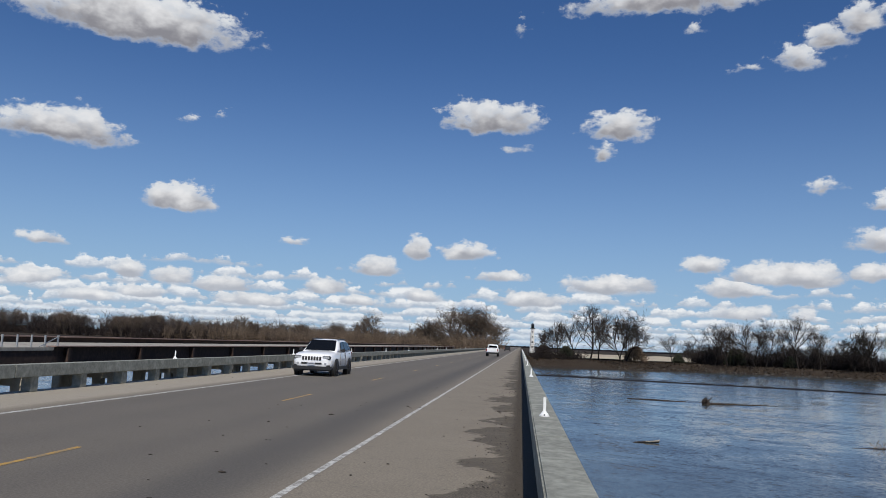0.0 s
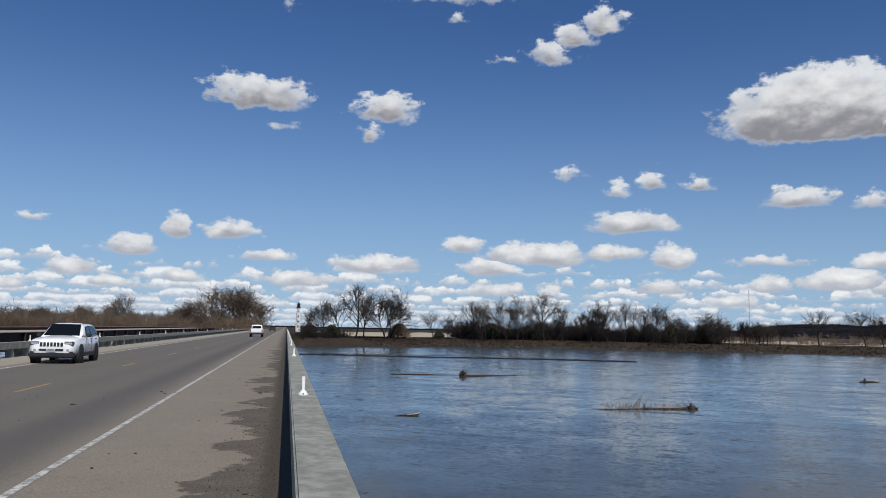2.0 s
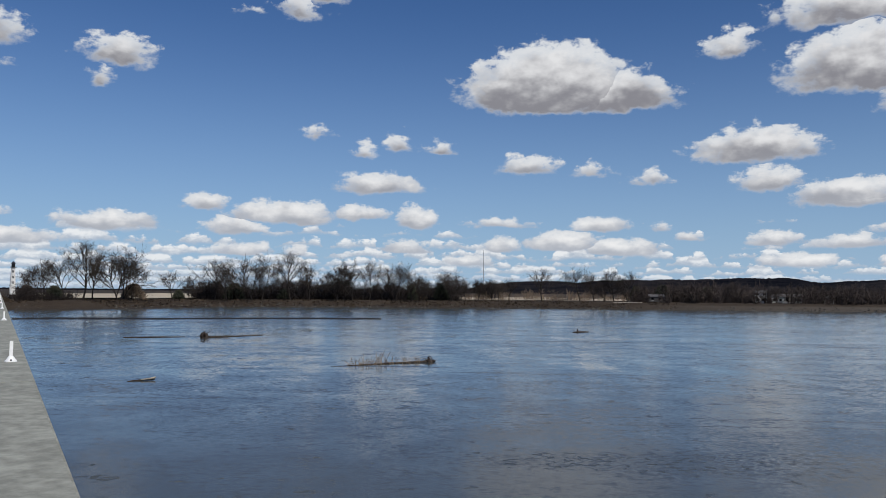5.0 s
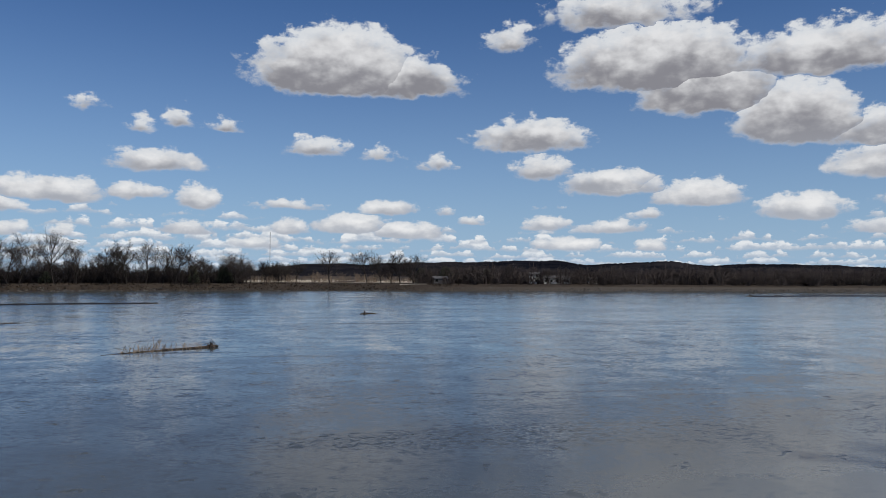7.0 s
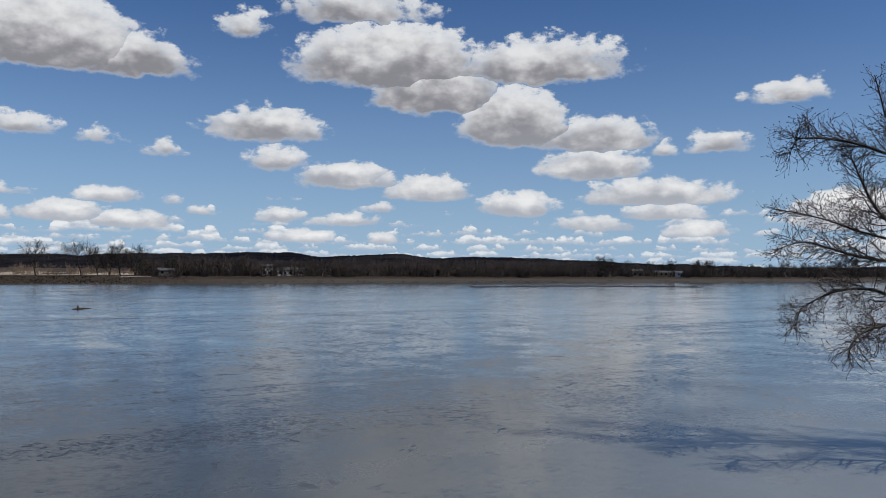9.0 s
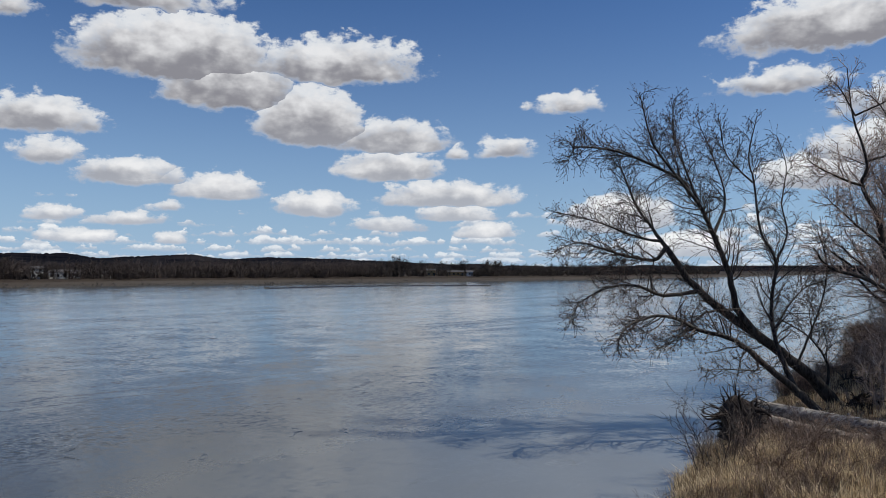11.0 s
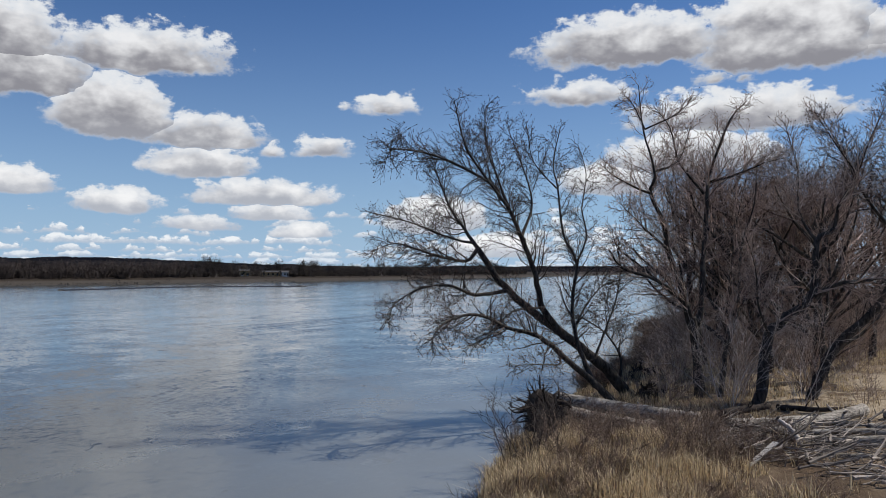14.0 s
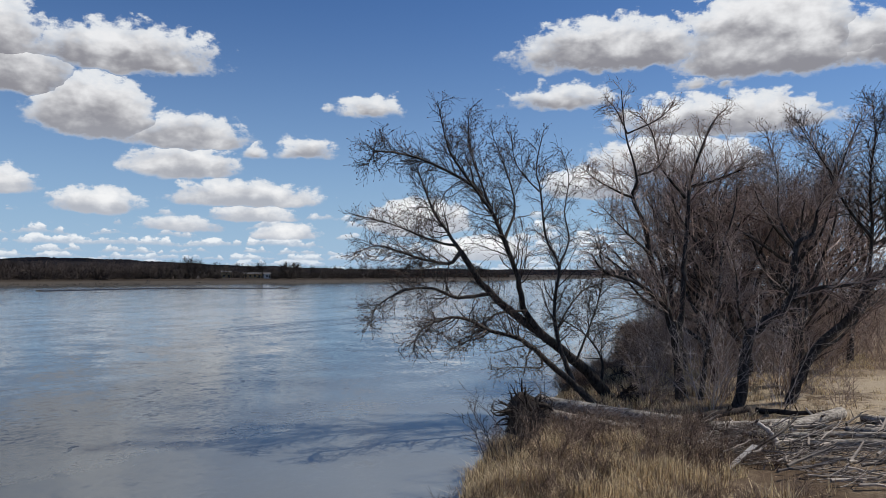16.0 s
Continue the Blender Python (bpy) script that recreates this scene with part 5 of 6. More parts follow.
def root_plate(x, y, z, size, seed, label, mat, tilt):
    """The torn-up root end of a fallen tree: stubs and splinters spreading from a core."""
    rng = random.Random(seed)
    runs = [([Vector((0, 0, -0.3)), Vector((0, 0, 0.2 * size)), Vector(tilt) * 0.6 * size], [0.5 * size, 0.42 * size, 0.25 * size], 9)]
    for _ in range(42):
        d = (Vector((rng.gauss(0, 0.8), rng.gauss(0, 0.8), rng.gauss(0.25, 0.6))) + Vector(tilt)).normalized()
        s = bend(rng, d * 0.15 * size, d, size * rng.uniform(0.35, 0.95), 6, 0.42, -0.02)
        runs.append((s, taper(0.07 * size * rng.uniform(0.4, 1.2), 0.014, 6), 6))
        for p, d2, r, q_ in sprout(rng, s, taper(0.06 * size, 0.012, 6), 4, 60, 0.2, 1.0):
            runs.append((bend(rng, p, d2, size * rng.uniform(0.15, 0.4), 3, 0.3, 0), taper(0.022, 0.007, 3), 4))
    t = thing("root_plate", x, y, z, label, "tree root", "driftwood on the bank")
    link_mesh("root_mass", *tubes(runs), mat, t, smooth=True)["kind"] = "stuff"
    return t


root_plate(31.3, -5.25, -4.3, 2.0, 41, "dark torn-up root end of a drift tree at the water's edge", M_WETWOOD, (-0.1, 0.5, 0.75))
root_plate(37.2, -11.0, -4.3, 1.1, 42, "tangled washed-out roots of the leaning tree", M_WETWOOD, (-0.3, 0.1, 0.4))
root_plate(44.5, -13.0, -4.5, 1.4, 43, "dark snagged root tangle in the shallows", M_WETWOOD, (0, 0.4, 0.4))

# heap of sticks and branches
rng = random.Random(91)
runs = []
for _ in range(1900):
    x = rng.uniform(20.5, 29.0)
    y = -10.0 - rng.random() * 9.0 - (24.5 - x) * 0.25
    if x < 23.7 and y > -11.9:
        continue
    a = rng.gauss(math.pi / 2, 0.6)
    ln = rng.uniform(0.3, 1.9)
    d = Vector((math.cos(a), math.sin(a), rng.gauss(0.0, 0.2)))
    s = bend(rng, Vector((x, y + ln / 2, -4.33 + rng.random() ** 2 * 0.55)), -d, ln, 5, 0.1, 0)
    r = 0.009 + 0.058 * rng.random() ** 4
    runs.append((s, taper(r, r * 0.5, 5), 5))
    for p, d2, r2, q_ in sprout(rng, s, taper(r, r * 0.5, 5), 2, 45, 0.3, 0.9):
        runs.append((bend(rng, p, d2, ln * 0.25, 3, 0.2, 0), taper(r * 0.5, 0.005, 3), 4))
tagged(link_mesh("stick_heap", *tubes(runs), M_STICK), "heap of weathered sticks and branches washed up on the bank", "driftwood", kind="stuff")

# dry grass and litter
def grass(name, count, where, tall, seed, label, mat):
    rng = random.Random(seed)
    v, f = [], []
    for _ in range(count):
        x, y, z = where(rng)
        high = tall * max(0.25, 0.85 + 1.1 * noise.noise(Vector((x * 0.7, y * 0.7, seed))))
        for _ in range(13):
            h = high * rng.uniform(0.45, 1.15)
            a, lean = rng.random() * 2 * math.pi, rng.gauss(0.0, 0.48) * h
            bx, by = x + rng.gauss(0, 0.07), y + rng.gauss(0, 0.07)
            w = 0.008 + 0.005 * rng.random()
            cx, cy = math.cos(a), math.sin(a)
            wx, wy = -cy * w, cx * w
            k = len(v)
            v += [(bx - wx, by - wy, z), (bx + wx, by + wy, z), (bx + cx * lean * 0.35 + wx * 0.8, by + cy * lean * 0.35 + wy * 0.8, z + h * 0.6),
                  (bx + cx * lean * 0.35 - wx * 0.8, by + cy * lean * 0.35 - wy * 0.8, z + h * 0.6), (bx + cx * lean, by + cy * lean, z + h * (0.97 - 0.12 * abs(lean) / h))]
            f += [(k, k + 1, k + 2, k + 3), (k + 3, k + 2, k + 4)]
    return tagged(link_mesh(name, v, f, mat), label, "grass", kind="stuff")


def shore_y(x):
    pts = NEAR_SHORE
    for (x0, y0), (x1, y1) in zip(pts, pts[1:]):
        if x0 <= x <= x1:
            return y0 + (y1 - y0) * (x - x0) / (x1 - x0)
    return 0.0


def front(rng):
    while True:
        x = rng.uniform(18.5, 28.0)
        y = shore_y(x) - 0.35 - abs(rng.gauss(0, 4.6))
        if noise.noise(Vector((x * 0.45, y * 0.45, 3))) > -0.32 and not (y < -10.4 and x < 28 and rng.random() < 0.85):
            d = shore_y(x) - y
            return x, y, -4.98 + min(0.62, d * 0.22)


def back(rng):
    x = rng.uniform(31, 62)
    y = shore_y(x) - 0.6 - rng.random() ** 1.3 * 18
    return x, y, -4.95 + min(0.6, (shore_y(x) - y) * 0.2)


grass("dry_grass", 2700, front, 0.72, 51, "tall straw-coloured dead grass on the bank", M_GRASS)
for i, (x, y) in enumerate(((50.0, -15.2), (53.0, -16.8), (57.0, -18.4), (62.0, -20.0), (46.0, -14.5))):
    c = copy_thing(protos[i % 3], pose(x, y, -4.75, 0, 0, 50 * i))
    c.scale = (0.75, 0.75, 0.62)
grass("dry_grass", 2600, back, 0.45, 52, "thin dead grass under the trees", M_GRASS)

edge = brush("shore_brush", 41.0, -9.3, 1.7, 84, M_WEED, "brown leafless brush at the water's edge under the trees", 26, 0.012, 0.5, -4.8)
rng = random.Random(85)
for i in range(30):
    x = 42.0 + 1.6 * i + rng.uniform(-0.5, 0.5)
    c = copy_thing(edge, pose(x, shore_y(x) - rng.uniform(-0.2, 2.2), -4.85, 0, 0, rng.uniform(0, 360)))
    c.scale = (1.2, 1.2, rng.uniform(0.4, 0.75) * (1.0 if x < 60 else 1.6))
# brown weeds among the grass, and leaf litter on the ground
weed = [brush("dead_weed", 22.0, -4.2, 0.95, 81, M_WEED, "small brown dead weed in the dry grass", 10, 0.0045, 0.35, -4.5), brush("dead_weed", 23.3, -6.8, 1.15, 82, M_WEED, "small brown dead weed in the dry grass", 11, 0.0045, 0.4, -4.45)]
rng = random.Random(83)
for i in range(48):
    x = rng.uniform(19.5, 29.5)
    y = shore_y(x) - 0.5 - rng.random() * 9.5
    c = copy_thing(weed[i % 2], pose(x, y, -4.95 + min(0.55, (shore_y(x) - y) * 0.2), 0, 0, rng.uniform(0, 360)))
    s = rng.uniform(0.7, 1.3)
    c.scale = (s, s, s * rng.uniform(0.8, 1.2))
v, f = [], []
for _ in range(9000):
    x = rng.uniform(18.5, 44)
    y = shore_y(x) - 1.0 - rng.random() * 20
    d = shore_y(x) - y
    z = -4.34 + min(0.2, d * 0.012) + rng.uniform(-0.03, 0.1)
    a, r, t = rng.random() * 6.28, rng.uniform(0.02, 0.07), rng.uniform(-0.4, 0.4)
    k = len(v)
    v += [(x + math.cos(a) * r, y + math.sin(a) * r, z + t * r), (x - math.sin(a) * r * 0.4, y + math.cos(a) * r * 0.4, z), (x - math.cos(a) * r, y - math.sin(a) * r, z - t * r), (x + math.sin(a) * r * 0.4, y - math.cos(a) * r * 0.4, z)]
    f.append((k, k + 1, k + 2, k + 3))
tagged(link_mesh("leaf_litter", v, f, M_LITTER), "brown leaf litter and bits of bark on the ground", "leaf litter", kind="stuff")

# ---- vehicles ----
def lacquer(name, colour, rough=0.25, dirt=0.12):
    m, N, at = begin(name)
    n = N.noise(at, 3.0, 4.0, 0.6).outputs["Fac"]
    z = N.put("ShaderNodeSeparateXYZ", [at]).outputs[2]
    low = N.math("MULTIPLY", N.smooth(n, 0.35, 0.7), N.linear(z, 0.2, 1.1, dirt * 2.2, dirt * 0.4))
    b = finish(N, N.mix(low, colour, (0.22, 0.19, 0.15)), rough)
    b.inputs["Coat Weight"].default_value = 0.5
    return m


M_CAR_WHITE = lacquer("white_car_paint", (0.86, 0.865, 0.87), 0.25, 0.05)
M_CAR_DARK = lacquer("dark_car_paint", (0.03, 0.032, 0.036))
M_GLASS_DARK = material("tinted_glass", (0.006, 0.007, 0.008), 0.06, spec=0.25)
M_GAP = material("door_gap_shadow", (0.10, 0.10, 0.10), 0.9)
M_TRIM = material("black_trim", (0.018, 0.018, 0.019), 0.55, grain=0.15, scale=30)
M_LAMP = material("clear_lamp", (0.42, 0.44, 0.46), 0.12, grain=0.35, scale=18, spec=0.8)
M_RED_LAMP = material("red_lamp", (0.25, 0.012, 0.010), 0.15, grain=0.1, scale=20)
M_RIM = material("dark_alloy", (0.07, 0.07, 0.075), 0.35, 0.8)
M_PLATE = material("number_plate", (0.62, 0.64, 0.66), 0.5, grain=0.05)
M_PLATE_BAR = material("plate_bar", (0.10, 0.11, 0.15), 0.6)


def loft(name, stations, mat, parent, label=""):
    """A hull through cross-sections: each station is (y, [(x, z), ...]) on one side, mirrored to the other."""
    bm = bmesh.new()
    rows = []
    for y, half in stations:
        ring = [bm.verts.new((x, y, z)) for x, z in half] + [bm.verts.new((-x, y, z)) for x, z in reversed(half) if x > 1e-6]
        rows.append(ring)
    for a, b in zip(rows, rows[1:]):
        n = len(a)
        for k in range(n):
            bm.faces.new((a[k], a[(k + 1) % n], b[(k + 1) % n], b[k]))
    bm.faces.new(rows[0])
    bm.faces.new(list(reversed(rows[-1])))
    bmesh.ops.recalc_face_normals(bm, faces=bm.faces)
    crease = [e for e in bm.edges if e.calc_face_angle(0) > 0.5]
    bmesh.ops.bevel(bm, geom=crease, offset=0.025, segments=2, affect="EDGES")
    return part(name, bm, mat, parent, label, smooth=True)


def panel(name, corners, mat, parent, thick=0.012, label=""):
    """A thin plate on a surface, through its corners in order, standing out by its thickness."""
    bm = bmesh.new()
    c = [Vector(p) for p in corners]
    nrm = (c[1] - c[0]).cross(c[2] - c[0]).normalized()
    f = bm.faces.new([bm.verts.new(p) for p in c])
    ext = bmesh.ops.extrude_face_region(bm, geom=[f])
    for v in ext["geom"]:
        if isinstance(v, bmesh.types.BMVert):
            v.co += nrm * thick
    return part(name, bm, mat, parent, label)


def wheel(parent, x, y, r, wide, side):
    bm = bmesh.new()
    for k, (rr, dx) in enumerate(((r * 0.64, -0.5), (r * 0.94, -0.5), (r, -0.36), (r, 0.36), (r * 0.94, 0.5), (r * 0.64, 0.5))):
        for i in range(28):
            a = 2 * math.pi * i / 28
            bm.verts.new((x + dx * wide, y + rr * math.cos(a), r + rr * math.sin(a)))
    bm.verts.ensure_lookup_table()
    for k in range(5):
        for i in range(28):
            j = (i + 1) % 28
            bm.faces.new([bm.verts[q] for q in (k * 28 + i, k * 28 + j, (k + 1) * 28 + j, (k + 1) * 28 + i)])
    w = part("wheel", bm, M_BLACK, parent, smooth=True)
    bm = bmesh.new()
    rod(bm, (x - wide * 0.3 * side, y, r), (x + wide * 0.36 * side, y, r), r * 0.66, sides=24)
    for i in range(5):
        a = 2 * math.pi * i / 5
        d = Vector((0, math.cos(a), math.sin(a)))
        rod(bm, Vector((x + wide * 0.40 * side, y, r)) + d * r * 0.1, Vector((x + wide * 0.40 * side, y, r)) + d * r * 0.6, r * 0.09, sides=6)
    part("rim", bm, M_RIM, w)
    return w


def suv(x, y, turn):
    """A compact sport-utility car; its nose points to its own -y."""
    car = thing("parked_suv", x, y, 0.0, "white compact sport-utility car with black lower trim on the road", "car", "vehicles", turn)

    def ring(hw, low, belt, top):
        return [(0.0, low), (hw * 0.86, low), (hw * 0.98, low + 0.14), (hw, (low + belt) / 2 + 0.05), (hw * 0.97, belt - 0.06), (hw * 0.90, belt), (hw * 0.45, top), (0.0, top + 0.012)]
    body = loft("body", [(-0.92, ring(0.66, 0.42, 0.80, 0.85)), (-0.86, ring(0.80, 0.34, 0.88, 0.93)), (-0.6, ring(0.88, 0.30, 0.97, 1.01)), (-0.1, ring(0.905, 0.28, 1.02, 1.07)),
                         (0.42, ring(0.905, 0.28, 1.06, 1.12)), (0.6, ring(0.905, 0.28, 1.07, 1.10)), (2.2, ring(0.91, 0.28, 1.09, 1.11)), (3.0, ring(0.90, 0.30, 1.12, 1.14)),
                         (3.38, ring(0.86, 0.36, 1.12, 1.14)), (3.50, ring(0.78, 0.46, 1.02, 1.04))], M_CAR_WHITE, car)

    def cab(hw, z):
        return [(0.0, 1.02), (0.86, 1.02), (hw + 0.02, z - 0.10), (hw - 0.06, z - 0.02), (0.0, z + 0.01)]
    loft("cabin", [(0.40, [(0, 1.02), (0.80, 1.02), (0.80, 1.06), (0.76, 1.08), (0, 1.09)]), (0.85, cab(0.74, 1.335)), (1.20, cab(0.665, 1.575)), (1.55, cab(0.66, 1.645)), (2.6, cab(0.65, 1.64)), (3.1, cab(0.64, 1.58)),
                   (3.42, [(0, 1.02), (0.76, 1.02), (0.72, 1.08), (0.70, 1.10), (0, 1.11)])], M_CAR_WHITE, car)
    panel("windscreen", [(-0.70, 0.475, 1.105), (0.70, 0.475, 1.105), (0.575, 1.17, 1.575), (-0.575, 1.17, 1.575)], M_GLASS_DARK, car, 0.03)
    for s in (1, -1):
        def side(pts):
            return [(s * a, b, c) for a, b, c in (pts if s > 0 else pts[::-1])]
        panel("side_window", side([(0.845, 0.98, 1.11), (0.84, 1.75, 1.12), (0.685, 1.75, 1.53), (0.695, 1.28, 1.50)]), M_GLASS_DARK, car, 0.025)
        panel("side_window", side([(0.845, 1.82, 1.12), (0.835, 2.62, 1.15), (0.685, 2.55, 1.52), (0.685, 1.82, 1.53)]), M_GLASS_DARK, car, 0.025)
        panel("side_window", side([(0.83, 2.70, 1.16), (0.80, 3.12, 1.20), (0.68, 2.98, 1.46), (0.685, 2.64, 1.51)]), M_GLASS_DARK, car, 0.025)
        bm = bmesh.new()
        rod(bm, (s * 0.60, 1.25, 1.655), (s * 0.58, 3.0, 1.64), 0.022)
        part("roof_rail", bm, M_TRIM, car)
        part("mirror", a_box(*sorted((s * 0.90, s * 1.08)), 0.80, 0.95, 1.06, 1.22, bevel=0.03), M_TRIM, car, "black door mirror")
        part("sill", a_box(*sorted((s * 0.87, s * 0.925)), 0.38, 2.26, 0.27, 0.43, bevel=0.015), M_TRIM, car)
        for hy in (1.52, 2.42):
            part("door_handle", a_box(*sorted((s * 0.895, s * 0.93)), hy, hy + 0.17, 0.965, 1.0, bevel=0.008), M_TRIM, car)
        for dy in (0.78, 1.785):
            part("door_gap", a_box(*sorted((s * 0.895, s * 0.916)), dy, dy + 0.006, 0.46, 1.06), M_GAP, car)
        for wy in (0.0, 2.63):
            bm = bmesh.new()
            rod(bm, (s * 0.70, wy, 0.36), (s * 0.924, wy, 0.36), 0.43, sides=28)
            part("wheel_arch", bm, M_TRIM, car)
            wheel(car, s * 0.84, wy, 0.345, 0.22, s)
        part("headlight_surround", a_box(*sorted((s * 0.45, s * 0.82)), -0.915, -0.68, 0.735, 0.90, bevel=0.03), M_TRIM, car, "black headlight surround")
        part("headlight", a_box(*sorted((s * 0.47, s * 0.80)), -0.925, -0.66, 0.755, 0.885, bevel=0.03), M_LAMP, car, "clear headlight")
        bm = bmesh.new()
        rod(bm, (s * 0.62, -0.86, 0.55), (s * 0.62, -0.93, 0.55), 0.055, sides=16)
        part("fog_lamp", bm, M_LAMP, car)
        part("tail_lamp", a_box(*sorted((s * 0.70, s * 0.84)), 3.33, 3.50, 0.80, 1.08, bevel=0.02), M_RED_LAMP, car)
    part("lower_grille", a_box(-0.46, 0.46, -0.962, -0.80, 0.53, 0.60, bevel=0.015), M_TRIM, car, "black lower air intake")
    for i in range(7):
        gx = (i - 3) * 0.128
        part("grille_slot", a_box(gx - 0.045, gx + 0.045, -0.955, -0.86, 0.70, 0.86, bevel=0.012), M_TRIM, car, "black grille slot in a bright frame")
    bm = a_box(-0.86, 0.86, -0.955, -0.60, 0.24, 0.50, bevel=0.06)
    part("bumper", bm, M_TRIM, car, "black lower bumper")
    plate = part("number_plate", a_box(-0.16, 0.16, -0.985, -0.960, 0.50, 0.62), M_PLATE, car)
    part("plate_bar", a_box(-0.12, 0.12, -0.992, -0.986, 0.535, 0.585), M_PLATE_BAR, plate)
    return car


suv(-9.15, 35.2, 0.0)


def pickup(x, y, turn, paint, label):
    """A pickup truck; its tailgate is towards its own -y."""
    car = thing("pickup_truck", x, y, 0.0, label, "pickup truck", "vehicles", turn)

    def ring(hw, low, top):
        return [(0.0, low), (hw * 0.9, low), (hw, low + 0.15), (hw, top - 0.08), (hw * 0.96, top), (0.0, top + 0.01)]
    loft("body", [(-2.7, ring(0.94, 0.55, 1.22)), (-0.35, ring(0.97, 0.5, 1.24)), (1.3, ring(0.97, 0.5, 1.22)), (2.6, ring(0.94, 0.5, 1.16)), (2.85, ring(0.84, 0.55, 1.0))], paint, car)
    loft("cab", [(-0.45, [(0, 1.15), (0.86, 1.15), (0.74, 1.70), (0.68, 1.80), (0, 1.83)]), (0.9, [(0, 1.15), (0.86, 1.15), (0.74, 1.72), (0.68, 1.81), (0, 1.84)]), (1.6, [(0, 1.15), (0.85, 1.15), (0.8, 1.2), (0.78, 1.21), (0, 1.22)])], paint, car)
    part("bed", a_box(-0.80, 0.80, -2.60, -0.55, 1.235, 1.262), M_TRIM, car, "dark open bed")
    panel("rear_window", [(-0.66, -0.47, 1.32), (-0.60, -0.47, 1.66), (0.60, -0.47, 1.66), (0.66, -0.47, 1.32)], M_GLASS_DARK, car, 0.02)
    part("bumper", a_box(-0.92, 0.92, -2.90, -2.70, 0.42, 0.62, bevel=0.04), M_TRIM, car)
    part("tailgate", a_box(-0.74, 0.74, -2.735, -2.705, 0.72, 1.20, bevel=0.01), paint, car)
    for s in (1, -1):
        part("tail_lamp", a_box(*sorted((s * 0.78, s * 0.93)), -2.74, -2.70, 0.80, 1.15), M_RED_LAMP, car)
        panel("side_window", [(s * 0.845, -0.3, 1.25), (s * 0.845, 1.2, 1.25), (s * 0.755, 0.95, 1.66), (s * 0.755, -0.3, 1.66)][::s], M_GLASS_DARK, car, 0.02)
        part("mirror", a_box(*sorted((s * 0.92, s * 1.12)), 0.95, 1.05, 1.22, 1.42, bevel=0.02), M_TRIM, car)
        for wy in (-1.75, 1.75):
            wheel(car, s * 0.83, wy, 0.39, 0.26, s)
    return car


pickup(-4.35, 124.0, 0.0, M_CAR_WHITE, "white pickup truck seen from behind on the bridge")
pickup(-4.4, 262.0, 0.0, M_CAR_DARK, "dark pickup truck far along the bridge")

# ---- on the bridge ----
def delineator(x, y):
    """A white marker on the rail: a flared foot and a thin upright blade."""
    d = thing("rail_marker", x, y, RAIL_TOP, "white plastic marker post bolted on the bridge rail", "marker post", "markers on the bridge rails")
    bm = bmesh.new()
    rod(bm, (0, 0, 0), (0, 0, 0.018), 0.075, 0.072, 14)
    rod(bm, (0, 0, 0.018), (0, 0, 0.075), 0.068, 0.026, 14)
    part("foot", bm, M_WHITE_PLASTIC, d)
    part("blade", a_box(-0.021, 0.021, -0.008, 0.008, 0.06, 0.27, bevel=0.004), M_WHITE_PLASTIC, d)
    bm = bmesh.new()
    rod(bm, (0, -0.066, 0.022), (0, -0.075, 0.026), 0.012, 0.012, 8)
    part("bolt", bm, M_TRIM, d)
    return d


first = delineator(0.37, 11.75)
for i in range(1, 14):
    copy_thing(first, pose(0.37, 11.75 + 15.2 * i, RAIL_TOP))
for i in range(14):
    c = copy_thing(first, pose(LEFT_IN - 0.19, 12.7 + 15.1 * i, RAIL_TOP))
    c.scale = (1.1, 1.1, 1.1)

rng = random.Random(15)


def clod(x, y, size, flat=0.4):
    bm = bmesh.new()
    bmesh.ops.create_icosphere(bm, subdivisions=2, radius=1.0)
    for v in bm.verts:
        v.co *= 1 + 0.5 * noise.noise(v.co * 1.7 + Vector((x, y, 0)))
        v.co = Vector((v.co.x * size, v.co.y * size * 0.6, max(-0.25, v.co.z) * size * flat))
    o = part("mud_clod", bm, M_CLOD, None, smooth=True)
    o.matrix_basis = pose(x, y, size * flat * 0.22 + 0.004, 0, 0, rng.uniform(0, 180))
    return tagged(o, "dark clod of mud dropped on the road", "mud clod", "clods on the road")


for x, y, s in ((-3.6, 9.6, 0.09), (-4.3, 11.2, 0.05), (-3.3, 10.4, 0.04), (-5.0, 10.6, 0.05), (-4.9, 13.0, 0.05), (-4.15, 17.5, 0.10), (-4.9, 15.4, 0.06), (-2.9, 20.8, 0.09), (-2.75, 20.3, 0.07), (-2.55, 20.6, 0.05),
                (-2.6, 16.8, 0.05), (-1.35, 14.6, 0.05), (-0.5, 20.5, 0.12), (-0.35, 20.9, 0.07), (-1.0, 9.0, 0.03), (-3.7, 7.9, 0.05), (-2.1, 11.0, 0.03), (-1.3, 26.0, 0.06), (-6.6, 13.5, 0.05), (-3.1, 30.0, 0.06),
                (-0.25, 8.3, 0.05), (-0.4, 9.7, 0.04), (-0.7, 11.6, 0.03), (-0.3, 13.1, 0.04), (-5.9, 19.2, 0.05), (-11.3, 24.0, 0.05), (-11.1, 30.0, 0.06)):
    clod(x, y, s * 0.6, 0.25)
for _ in range(34):
    clod(rng.uniform(-6.0, -0.6), rng.uniform(7.5, 30), rng.uniform(0.015, 0.032), 0.3)
runs = []
for _ in range(900):
    x, y = 0.12 - abs(rng.gauss(0, 0.45)), rng.uniform(4.5, 40)
    r = rng.uniform(0.003, 0.009)
    runs.append(([Vector((x, y, 0.0)), Vector((x + r * 0.4, y, r)), Vector((x + r * 0.4, y + r, r * 1.3))], [r, r * 0.9, r * 0.3], 5))
tagged(link_mesh("road_gravel", *tubes(runs), M_STONE), "loose grit and gravel washed up along the kerb", "gravel", kind="stuff")

